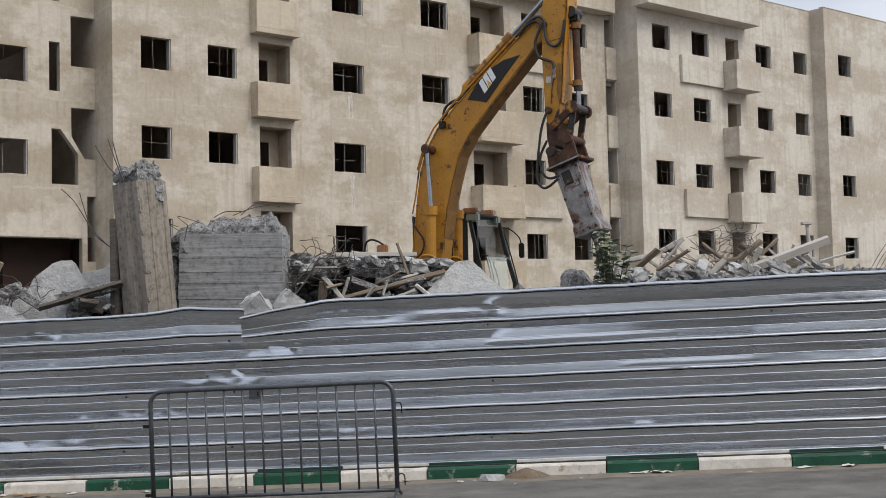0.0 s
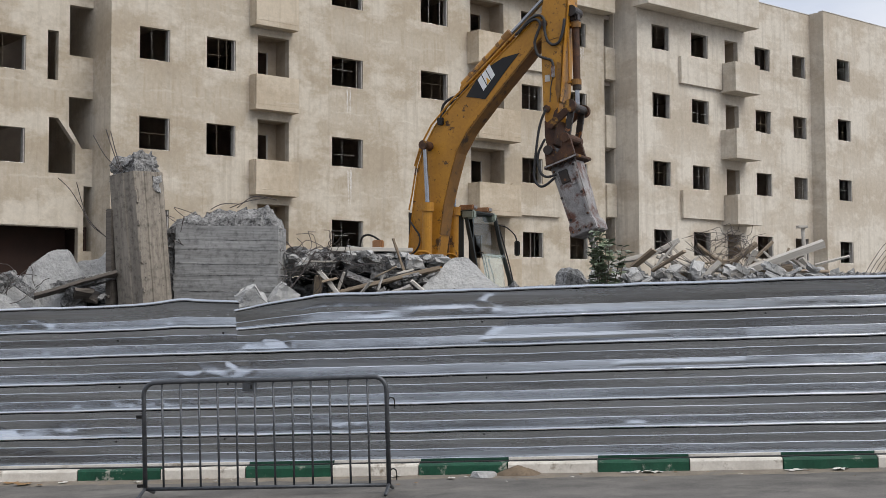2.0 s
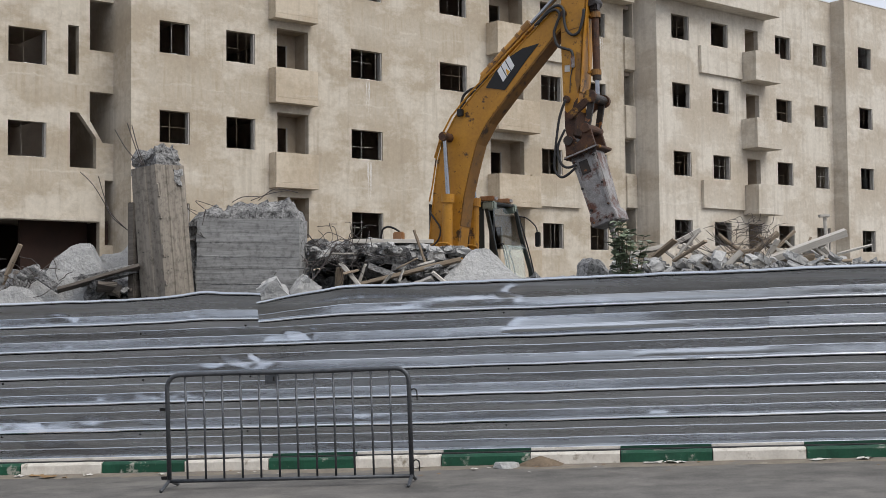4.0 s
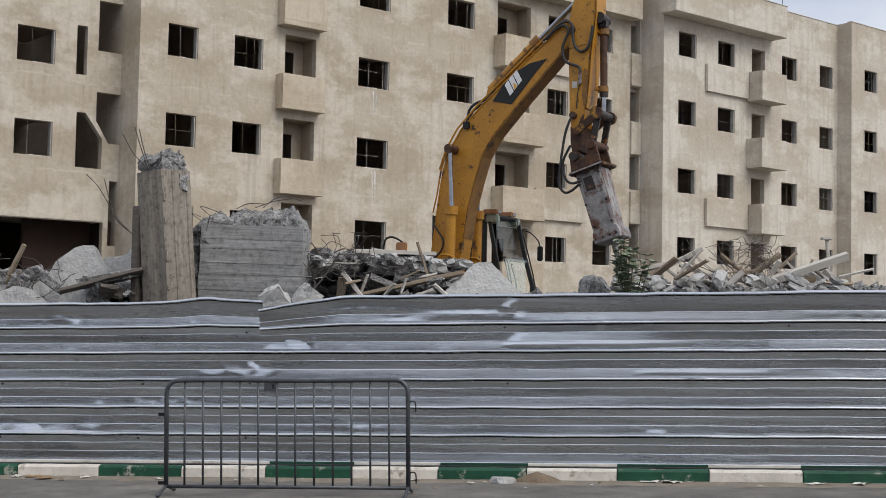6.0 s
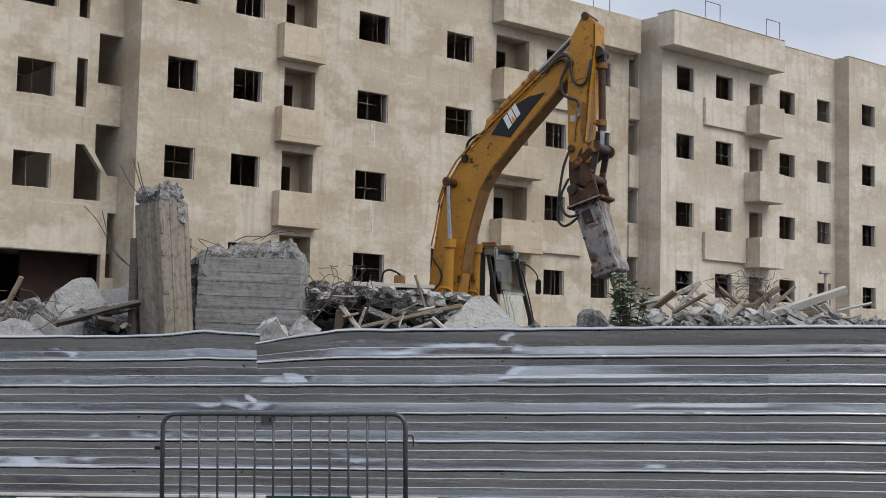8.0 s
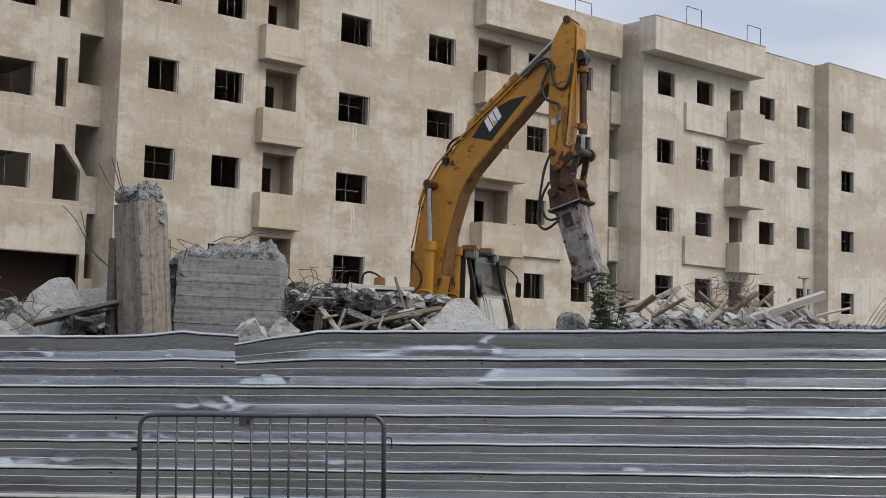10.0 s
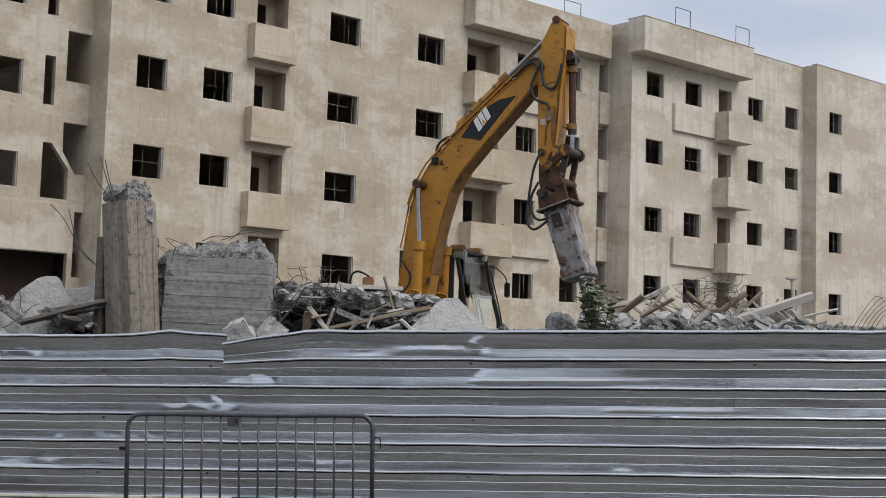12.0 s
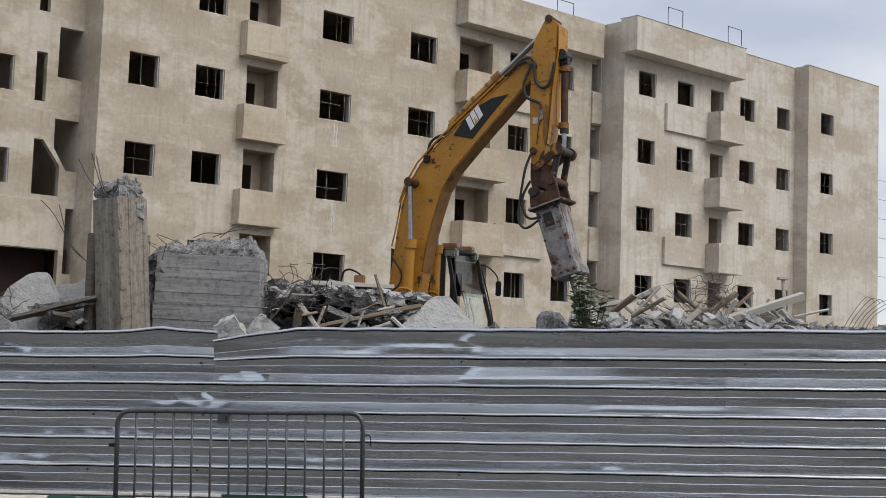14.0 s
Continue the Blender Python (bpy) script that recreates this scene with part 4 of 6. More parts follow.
def scatter(name, pieces, material, label):
    """Many small lumps that nobody could count, joined: (place, size, seed, turn) each."""
    verts, faces = [], []
    for at, size, seed, rot in pieces:
        bm = chunk_bm(random.Random(seed), size, 0.22, 2)
        bm.transform(pose(*at, *rot))
        bm.verts.index_update()
        n = len(verts)
        verts += [tuple(v.co) for v in bm.verts]
        faces += [tuple(n + v.index for v in f.verts) for f in bm.faces]
        bm.free()
    me = bpy.data.meshes.new(name)
    me.from_pydata(verts, [], faces)
    me.materials.append(material)
    return tagged(new(name, me), label, "rubble", kind="stuff")


def rebar(name, lines, r=0.008, label="bent rusty steel reinforcing bars", sides=5):
    ob = holder(name, Matrix.Translation(lines[0][0]), label, "rebar", "reinforcing bars in the rubble")
    for ln in lines:
        bm = tube([Vector(p) - Vector(lines[0][0]) for p in arc_pts(ln, 6)], r, sides)
        part("bar", bm, M_REBAR, ob, smooth=True)
    return ob


def plank(a, c, w, h, seed, material=None, label="dusty timber plank lying on the rubble", name="plank"):
    a, c = Vector(a), Vector(c)
    d = (c - a)
    ln = d.length
    rnd = random.Random(seed)
    bm = bmesh.new()
    add_box(bm, (0, -w / 2, -h / 2), (ln, w / 2, h / 2))
    bmesh.ops.subdivide_edges(bm, edges=[e for e in bm.edges if abs((e.verts[0].co - e.verts[1].co).x) > ln * 0.9], cuts=6)
    for v in bm.verts:
        v.co += Vector((rnd.uniform(-0.02, 0.02) if v.co.x in (0.0, ln) else 0, rnd.uniform(-0.004, 0.004), rnd.uniform(-0.004, 0.004)))
    bmesh.ops.bevel(bm, geom=bm.edges[:], offset=0.003, segments=1, affect="EDGES")
    ob = part(name, bm, material or M_WOOD)
    x = d.normalized()
    ob.matrix_world = Matrix.Translation(a) @ x.to_track_quat("X", "Z").to_matrix().to_4x4() @ pose(0, 0, 0, rnd.uniform(-25, 25))
    tagged(ob, label, "plank", "timbers in the rubble")
    return ob


def build_pillar():
    """A leaning square column with a smashed head, and a split-off board of concrete beside it."""
    col = holder("concrete_column", Matrix.Translation((-3.64, 16.85, 0.2)) @ pose(0, 0, 0, 0, -4.7, 0) @ pose(0, 0, 0, 0, 0, -34), "leaning board-marked concrete column with a smashed top", "column")
    bm = bmesh.new()
    rnd = random.Random(2)
    n, w = 16, 0.24
    H = 3.43
    rings = []
    # outline with shallow board ridges
    out = []
    for sx, sy, dx, dy in ((-1, -1, 1, 0), (1, -1, 0, 1), (1, 1, -1, 0), (-1, 1, 0, -1)):
        for f in (0.03, 0.30, 0.32, 0.55, 0.57, 0.80, 0.82, 0.97):
            k = 0.013 if (f in (0.32, 0.55) or f in (0.82, 0.97)) else 0.0
            px, py = sx * w + dx * 2 * w * f, sy * w + dy * 2 * w * f
            out.append((px - dy * -k * 0 + (dy * k), py - dx * k))
    for i in range(n + 1):
        z = H * i / n
        rings.append([bm.verts.new((x + rnd.uniform(-0.003, 0.003), y + rnd.uniform(-0.003, 0.003), z)) for x, y in out])
    for a, c in zip(rings, rings[1:]):
        for k in range(len(out)):
            bm.faces.new((a[k], a[(k + 1) % len(out)], c[(k + 1) % len(out)], c[k]))
    bm.faces.new(rings[0][::-1])
    bm.faces.new(rings[-1])
    part("shaft", bm, M_COLUMN, col)
    bm = bmesh.new()
    nn, lv = 56, 12
    rings = []
    for j in range(lv + 1):
        q = j / lv
        ring = []
        for i in range(nn):
            a = 2 * math.pi * i / nn
            k = 1 / max(abs(math.cos(a)), abs(math.sin(a)))
            x, y = 0.95 * w * k * math.cos(a), 0.95 * w * k * math.sin(a)
            g = 0.90 + 0.09 * min(1, 2 * q) + 0.17 * noise.noise((x * 6, y * 6, q * 3)) + 0.16 * noise.noise((x * 16, y * 16, q * 8)) - 0.10 * q
            top = 0.30 + 0.14 * noise.noise((x * 5, y * 5, 4)) + 0.05 * x / w
            ring.append(bm.verts.new((x * g, y * g, H - 0.12 + top * q + 0.03 * noise.noise((x * 20, y * 20, q * 9)))))
        rings.append(ring)
    for f in (0.75, 0.5, 0.25):
        rings.append([bm.verts.new((v.co.x * f, v.co.y * f, H + 0.20 + 0.10 * noise.noise((v.co.x * 9 * f, v.co.y * 9 * f, 2)))) for v in rings[lv]])
    for a, c in zip(rings, rings[1:]):
        for k in range(nn):
            bm.faces.new((a[k], a[(k + 1) % nn], c[(k + 1) % nn], c[k]))
    bm.faces.new(rings[-1])
    part("broken_head", bm, M_BROKEN, col, "crumbled broken concrete head")
    for k, (x, y, z) in enumerate(((0.20, 0.12, -0.16), (0.17, -0.15, 0.02))):
        c = part("spall", chunk_bm(random.Random(20 + k), (0.10, 0.12, 0.22), 0.3, 3), M_BROKEN, col)
        c.location = (x, y, H + z)
    for k in range(6):
        z = 1.1 + 0.41 * k + rnd.uniform(-0.05, 0.05)
        c = part("arris_chip", chunk_bm(random.Random(520 + k), (0.035, 0.035, rnd.uniform(0.06, 0.2)), 0.35, 2), M_COLUMN, col)
        c.location = (w - 0.004, -w + 0.004, z)
    bd = part("upright_board", box((-0.09, -0.16, 0.0), (0.03, 0.20, 3.02), 0.012, Matrix.Rotation(radians(6.4), 4, "Y")), M_GREYWOOD, col, "dark weathered board leaning against the shaft")
    bd.location = (-0.58, -0.10, 0)
    bm = bmesh.new()
    rr = random.Random(4)
    for k in range(22):
        x, z = rr.uniform(-0.2, 0.2), rr.uniform(1.6, 3.2)
        if rr.random() < 0.5:
            add_tube(bm, [(x, -w - 0.002, z), (x, -w - 0.0075, z)], rr.uniform(0.004, 0.008), 6)
        else:
            add_tube(bm, [(w + 0.002, x, z), (w + 0.0075, x, z)], rr.uniform(0.004, 0.008), 6)
    part("nail_holes", bm, M_HOOK, col)
    base = Vector((-4.05, 16.6, 3.62))
    rebar("reinforcing_bars", [[base, base + Vector((-0.2, 0, 0.2)), base + Vector((-0.36, 0.0, 0.47))],
                               [base, base + Vector((-0.1, 0, 0.25)), base + Vector((-0.2, 0.0, 0.55))],
                               [base + Vector((0.02, 0, 0)), base + Vector((-0.07, 0, 0.25)), base + Vector((-0.14, 0, 0.52))]], 0.007)
    b2 = Vector((-4.25, 17.0, 2.75))
    rebar("reinforcing_bars", [[b2, b2 + Vector((-0.28, 0, 0.22)), b2 + Vector((-0.42, 0, 0.46)), b2 + Vector((-0.56, 0, 0.68)), b2 + Vector((-0.72, 0, 0.84))],
                               [b2 + Vector((-0.02, 0, 0)), b2 + Vector((-0.3, 0, 0.27)), b2 + Vector((-0.40, 0, 0.5)), b2 + Vector((-0.48, 0, 0.78))]], 0.006)


def build_wall_block():
    """A lump of cast wall with board lines and a hacked-off top."""
    blk = holder("broken_wall_block", pose(-2.78, 17.3, 0.4, 0, 1.0, -4), "broken block of board-marked concrete wall with a hacked top", "wall block")
    W_, D_ = 1.40, 0.55
    z, k = 0.0, 0
    rnd = random.Random(9)
    while z < 2.40:
        h = (0.185, 0.13, 0.19, 0.165, 0.21, 0.145)[k % 6]
        x0 = -W_ / 2 + rnd.uniform(-0.012, 0.012)
        bm = box((x0, -D_ / 2 + rnd.uniform(-0.010, 0.010), z), (W_ / 2 - 0.03 * (z / 2.4) + rnd.uniform(-0.006, 0.006), D_ / 2, z + h - 0.0015), 0.003)
        part("board_course", bm, M_BOARD, blk)
        z += h
        k += 1
    # ragged cement fins squeezed out between the boards
    zf = 0.0
    for q in range(k - 1):
        zf += (0.185, 0.13, 0.19, 0.165, 0.21, 0.145)[q % 6]
        x = -W_ / 2 + rnd.uniform(0.05, 0.4)
        while x < W_ / 2 - 0.2:
            ln = rnd.uniform(0.12, 0.5)
            bm = bmesh.new()
            n = 8
            rr = [[bm.verts.new((x + ln * i / n, -D_ / 2 - 0.002 - pr * (0.4 + 0.6 * abs(noise.noise((x * 9 + i, q, 2)))), zf + hh + 0.004 * noise.noise((i * 0.7, x, q)))) for pr, hh in ((-0.012, -0.007), (0.016, -0.002), (0.016, 0.002), (-0.012, 0.008))] for i in range(n + 1)]
            for r0, r1 in zip(rr, rr[1:]):
                for i in range(3):
                    bm.faces.new((r0[i], r1[i], r1[i + 1], r0[i + 1]))
            part("cement_fin", bm, M_BROKEN, blk)
            x += ln + rnd.uniform(0.05, 0.7)
    rows = 44
    bm = bmesh.new()
    g = []
    for i in range(rows + 1):
        u = i / rows
        x = -W_ / 2 - 0.12 + (W_ + 0.10) * u
        r = []
        for j in range(15):
            v = j / 14
            y = -D_ / 2 + 0.012 + (D_ - 0.02) * max(0, v - 0.06)
            edge = 0.0 if j == 0 else min(1, 0.25 + 7 * u, 0.25 + 7 * (1 - u)) * min(1, 2.2 * v + 0.45, 5 * (1 - v) + 0.2)
            crown = 0.20 + 0.14 * min(1, max(0, (u - 0.25) * 2.2))
            n = 0.10 * noise.noise((x * 5, y * 5, 1)) + 0.06 * noise.noise((x * 13, y * 13, 2)) + 0.03 * noise.noise((x * 30, y * 30, 2))
            r.append(bm.verts.new((x + 0.05 * noise.noise((x * 9, y * 9, 7)), y - 0.04 * noise.noise((x * 8, v * 8, 4)) * (1 - v) * (j > 0), z - 0.10 + edge * (crown + n))))
        g.append(r)
    for i in range(rows):
        for j in range(14):
            bm.faces.new((g[i][j], g[i + 1][j], g[i + 1][j + 1], g[i][j + 1]))
    part("hacked_top", bm, M_BROKEN, blk, "rough grey hacked concrete top")
    for k in range(9):
        c = part("crumbled_edge", chunk_bm(random.Random(40 + k), (0.22, 0.4, 0.34), 0.25, 2), M_BROKEN, blk)
        c.location = (-W_ / 2 - 0.03 + 0.03 * math.sin(k * 2.1), 0.02, 0.25 + 0.27 * k)
    b = Vector((-3.4, 17.1, 3.0))
    lines = []
    for k in range(9):
        o = Vector((rnd.uniform(-0.22, 0.08), rnd.uniform(-0.1, 0.1), rnd.uniform(-0.30, 0.10)))
        lines.append([b + o, b + o + Vector((rnd.uniform(-0.12, 0.1), -0.1, rnd.uniform(-0.12, 0.12))), b + o + Vector((rnd.uniform(-0.25, 0.25), -0.08, rnd.uniform(-0.15, 0.16)))])
    rebar("reinforcing_bars", lines, 0.005)
    t = Vector((-2.75, 17.15, 3.2))
    rebar("reinforcing_bars", [[t, t + Vector((0.25, 0, 0.09)), t + Vector((0.5, 0, 0.13))], [t + Vector((0.1, 0, 0)), t + Vector((0.32, 0, 0.15)), t + Vector((0.62, 0, 0.1))],
                               [t + Vector((-0.25, 0, -0.02)), t + Vector((-0.1, 0, 0.05)), t + Vector((0.12, 0, 0.05))]], 0.006)


def lean_back(ob, x, y, z, deg):
    """Tips a slab back about its foot, keeping its apparent height."""
    t = Matrix.Translation((x, y, z))
    ob.data.transform(t @ Matrix.Rotation(radians(-deg), 4, "X") @ Matrix.Diagonal((1, 1, 1 / math.cos(radians(deg)), 1)) @ t.inverted())


def rough_slab(poly, y0, y1, rough=0.02):
    """A broken slab: its outline in x and z, with chipped edges and an uneven face."""
    bm = prism(poly, y0, y1, 0.02)
    bmesh.ops.triangulate(bm, faces=bm.faces)
    for _ in range(4):
        long_ = [e for e in bm.edges if e.calc_length() > 0.09]
        bmesh.ops.subdivide_edges(bm, edges=long_, cuts=1)
        bmesh.ops.triangulate(bm, faces=bm.faces)
    for v in bm.verts:
        v.co += noise.noise_vector(v.co * 3.1) * rough + noise.noise_vector(v.co * 11) * rough * 0.45
    return bm


def build_rubble():
    build_heap()
    build_pillar()
    build_wall_block()
    # pale slabs beside the column
    sl = part("concrete_slab", rough_slab([(-6.2, 1.6), (-5.77, 1.98), (-5.62, 2.16), (-5.46, 2.24), (-5.36, 2.46), (-5.2, 2.58), (-5.06, 2.66), (-4.88, 2.66), (-4.80, 2.5), (-4.70, 2.38), (-4.62, 2.1), (-4.6, 1.6)], 16.85, 17.2, 0.035), M_DUSTY)
    lean_back(sl, -5.3, 16.85, 1.7, 16)
    tagged(sl, "pale dusty broken concrete slab tipped on edge", "concrete slab", "broken slabs")
    sl = part("concrete_slab", rough_slab([(-6.3, 1.7), (-6.05, 1.98), (-5.75, 2.10), (-5.5, 2.02), (-5.2, 1.8), (-5.1, 1.6)], 16.55, 16.75, 0.03), M_DUSTY)
    lean_back(sl, -5.7, 16.6, 1.6, 16)
    tagged(sl, "pale dusty broken concrete slab lying in the heap", "concrete slab", "broken slabs")
    sl = part("concrete_slab", rough_slab([(-4.95, 2.0), (-4.85, 2.52), (-4.55, 2.58), (-4.25, 2.90), (-3.95, 2.94), (-3.9, 2.0)], 17.4, 17.65, 0.02), M_DUSTY)
    lean_back(sl, -4.4, 17.4, 2.0, 14)
    lump("concrete_chunk", (-5.28, 16.78, 2.12), (0.42, 0.10, 0.10), 62, M_BROKEN, "thin grey concrete splinter on the slab", (0, 34, 8), group="concrete chunks")
    tagged(sl, "pale blue-grey concrete slab behind the column", "concrete slab", "broken slabs")
    lump("concrete_chunk", (-4.55, 16.8, 2.22), (0.75, 0.25, 0.12), 61, M_BROKEN, "thin grey concrete fragment", (0, -14, 5), group="concrete chunks")
    plank((-5.14, 16.6, 2.03), (-4.12, 16.75, 2.33), 0.15, 0.04, 5, M_GREYWOOD, "long dark weathered timber lying askew")
    plank((-6.05, 17.0, 2.0), (-5.72, 16.9, 2.64), 0.05, 0.05, 6, M_WOOD)
    # lumps, left heap
    rnd = random.Random(77)
    for k in range(60):
        x = rnd.uniform(-7.4, -4.1)
        s = rnd.uniform(0.06, 0.30)
        top = 2.30 if x < -5.6 else 2.12
        lump("concrete_chunk", (x, rnd.uniform(16.75, 17.9) + (0.6 if -6.15 < x < -4.6 else 0), rnd.uniform(1.95, top)), (s * rnd.uniform(0.8, 1.7), s, s * rnd.uniform(0.4, 0.9)), 100 + k, M_BROKEN if k % 4 else M_DUSTY,
             "jagged grey lump of broken concrete in the heap", (rnd.uniform(-30, 30), rnd.uniform(-30, 30), rnd.uniform(0, 180)), group="concrete chunks", rough=0.2)
    for k in range(34):
        s = rnd.uniform(0.05, 0.17)
        x = rnd.uniform(-6.6, -5.55) if k % 2 else rnd.uniform(-4.95, -4.1)
        lump("concrete_chunk", (x, rnd.uniform(16.7, 17.1), rnd.uniform(2.0, 2.36 if k % 2 else 2.2)), (s * rnd.uniform(1.0, 2.6), s, s * rnd.uniform(0.3, 0.7)), 1600 + k, M_BROKEN if k % 3 else M_GREYWOOD,
             "jagged dark fragment wedged between the slabs", (rnd.uniform(-40, 40), rnd.uniform(-40, 40), rnd.uniform(0, 180)), group="concrete chunks", rough=0.2)
    for q in range(5):
        lines = []
        for k in range(6):
            c = Vector((rnd.uniform(-6.6, -5.1), rnd.uniform(16.8, 17.2), rnd.uniform(2.1, 2.4)))
            pts = [c]
            d = Vector((rnd.uniform(-1, 1), rnd.uniform(-0.4, 0.3), rnd.uniform(-0.2, 0.6)))
            for i in range(4):
                d = (d + Vector((rnd.uniform(-0.7, 0.7), rnd.uniform(-0.3, 0.3), rnd.uniform(-0.8, 0.5)))).normalized()
                pts.append(pts[-1] + d * rnd.uniform(0.06, 0.14))
            lines.append(pts)
        rebar("reinforcing_bars", lines, 0.005)
    # middle heap: broken slabs over a dark cavity
    for k in range(120):
        x = rnd.uniform(-2.15, 0.05)
        s = rnd.uniform(0.05, 0.24)
        top = 2.62 - 0.10 * max(0, x + 0.9)
        deep = rnd.uniform(17.2, 18.2)
        high = rnd.uniform(2.05, top)
        if x < -0.55 and high < 2.45:
            deep, high = deep + 0.9, min(high, 2.15)
        lump("concrete_chunk", (x, deep, high), (s * rnd.uniform(0.8, 2.0), s, s * rnd.uniform(0.3, 0.9)), 200 + k, M_BROKEN if k % 5 else M_DUSTY,
             "jagged grey lump of broken concrete in the heap", (rnd.uniform(-30, 30), rnd.uniform(-30, 30), rnd.uniform(0, 180)), group="concrete chunks", rough=0.22)
    lump("concrete_slab", (-0.72, 17.75, 2.42), (1.05, 0.7, 0.20), 301, M_BROKEN, "crushed reinforced floor slab on top of the heap", (0, 5, 4), 0.3, group="broken slabs", cat="concrete slab")
    for k in range(46):
        x = rnd.uniform(-1.35, 0.15)
        s = rnd.uniform(0.05, 0.15)
        lump("concrete_chunk", (x, rnd.uniform(17.3, 17.9), 2.57 - 0.06 * max(0, x + 0.9) + rnd.uniform(-0.05, 0.03)), (s * rnd.uniform(0.9, 2.0), s, s * 0.5), 1500 + k, M_DUSTY if k % 4 else M_BROKEN,
             "small dusty concrete fragment on the crushed slab", (rnd.uniform(-30, 30), rnd.uniform(-30, 30), rnd.uniform(0, 180)), group="concrete chunks", rough=0.2)
    for k in range(9):
        a = Vector((rnd.uniform(-1.5, -0.2), rnd.uniform(16.9, 17.2), rnd.uniform(2.0, 2.5)))
        d = Vector((rnd.uniform(-1, 1), rnd.uniform(-0.2, 0.2), rnd.uniform(-0.6, 0.6))).normalized() * rnd.uniform(0.2, 0.5)
        plank(a, a + d, rnd.uniform(0.03, 0.08), rnd.uniform(0.012, 0.03), 700 + k, M_WOOD if k % 2 else M_PALEWOOD, "splintered piece of timber in the heap", "splinter")
    # extra slab added overhead so that the lumps below it lie in shade
    lump("concrete_slab", (-1.25, 18.45, 2.46), (1.9, 1.0, 0.22), 305, M_BROKEN, "wide crushed floor slab bridging the cavity", (4, 2, -3), 0.25, group="broken slabs", cat="concrete slab")
    lump("concrete_slab", (-1.72, 17.9, 2.55), (0.7, 0.6, 0.26), 302, M_BROKEN, "crumbling grey concrete slab end with loose bars", (0, 10, 14), 0.2, group="broken slabs", cat="concrete slab")
    plank((-1.45, 17.6, 2.665), (-0.36, 17.7, 2.655), 0.3, 0.055, 7, M_PALEWOOD, "pale flat board on top of the rubble")
    plank((-1.56, 17.1, 2.36), (-1.22, 17.0, 1.95), 0.07, 0.05, 8, M_PALEWOOD, "short upright timber batten")
    plank((-1.55, 17.2, 2.02), (0.02, 17.3, 2.40), 0.1, 0.05, 9, M_WOOD)
    plank((-1.62, 17.3, 1.9), (-1.58, 17.2, 2.3), 0.1, 0.05, 10, M_WOOD)
    plank((-0.7, 17.1, 2.02), (-0.35, 17.0, 2.14), 0.12, 0.04, 12, M_PALEWOOD)
    plank((-0.35, 17.0, 2.22), (-0.1, 17.0, 2.0), 0.12, 0.04, 13, M_PALEWOOD)
    lump("concrete_chunk", (-2.40, 16.5, 1.98), (0.36, 0.28, 0.30), 303, M_DUSTY, "pale angular concrete lump against the block", (10, -28, 10), 0.14, 4, group="concrete chunks")
    lump("concrete_chunk", (-2.0, 16.9, 2.0), (0.30, 0.3, 0.30), 304, M_DUSTY, "pale angular concrete lump", (0, 32, 10), 0.14, 4, group="concrete chunks")
    for q in range(6):
        lines = []
        for k in range(8):
            c = Vector((rnd.uniform(-2.1, -1.3), rnd.uniform(17.0, 17.5), rnd.uniform(2.3, 2.72)))
            pts = [c]
            d = Vector((rnd.uniform(-1, 1), rnd.uniform(-0.4, 0.3), rnd.uniform(-0.5, 0.6)))
            for i in range(4):
                d = (d + Vector((rnd.uniform(-0.7, 0.7), rnd.uniform(-0.3, 0.3), rnd.uniform(-0.7, 0.5)))).normalized()
                q_ = pts[-1] + d * rnd.uniform(0.08, 0.20)
                q_.z = min(q_.z, 2.88)
                pts.append(q_)
            lines.append(pts)
        rebar("reinforcing_bars", lines, 0.0048)
    rebar("reinforcing_bars", [[(-2.0, 17.0, 2.05), (-1.8, 17.0, 2.3), (-1.6, 17.0, 2.62)]], 0.012, "single straight bar leaning out of the rubble")
    for k in range(2, 5):
        lump("concrete_slab", (-1.9 + 0.42 * k, 17.55 + 0.05 * (k % 2), 2.30 - 0.04 * (k % 3)), (0.5, 0.35, 0.10), 610 + k, M_BROKEN, "broken floor slab fragment tilted in the heap",
             (rnd.uniform(-12, 12), rnd.uniform(-28, 28), rnd.uniform(-20, 20)), 0.2, group="broken slabs", cat="concrete slab")
    # pale broken slab in front of the machine
    sl = part("concrete_slab", rough_slab([(-0.5, 1.6), (-0.26, 2.10), (-0.06, 2.32), (0.10, 2.50), (0.20, 2.57), (0.38, 2.56), (0.54, 2.40), (0.88, 2.08), (1.06, 1.6)], 17.0, 17.5, 0.03), M_DUSTY)
    lean_back(sl, 0.3, 17.0, 1.6, 24)
    tagged(sl, "pale dusty broken concrete slab standing in front of the excavator", "concrete slab", "broken slabs")
    pieces = []
    for k in range(26):
        s = rnd.uniform(0.05, 0.15)
        pieces.append(((rnd.uniform(-0.55, 1.25), rnd.uniform(16.75, 17.0), rnd.uniform(1.88, 2.05)), (s * rnd.uniform(0.9, 1.8), s, s * 0.7), 1400 + k,
                       (rnd.uniform(-30, 30), rnd.uniform(-30, 30), rnd.uniform(0, 180))))
    scatter("slab_rubble", pieces, M_DUSTY, "small pale concrete lumps at the foot of the slab")
    # low lumps between the pale slab and the plant
    for k in range(28):
        x = rnd.uniform(0.8, 2.2)
        s = rnd.uniform(0.08, 0.26)
        lump("concrete_chunk", (x, rnd.uniform(17.2, 18.4), 2.02 + rnd.uniform(-0.1, 0.12)), (s * rnd.uniform(0.9, 2.0), s, s * 0.7), 400 + k, M_BROKEN,
             "jagged grey lump of broken concrete in the heap", (rnd.uniform(-30, 30), rnd.uniform(-30, 30), rnd.uniform(0, 180)), group="concrete chunks")
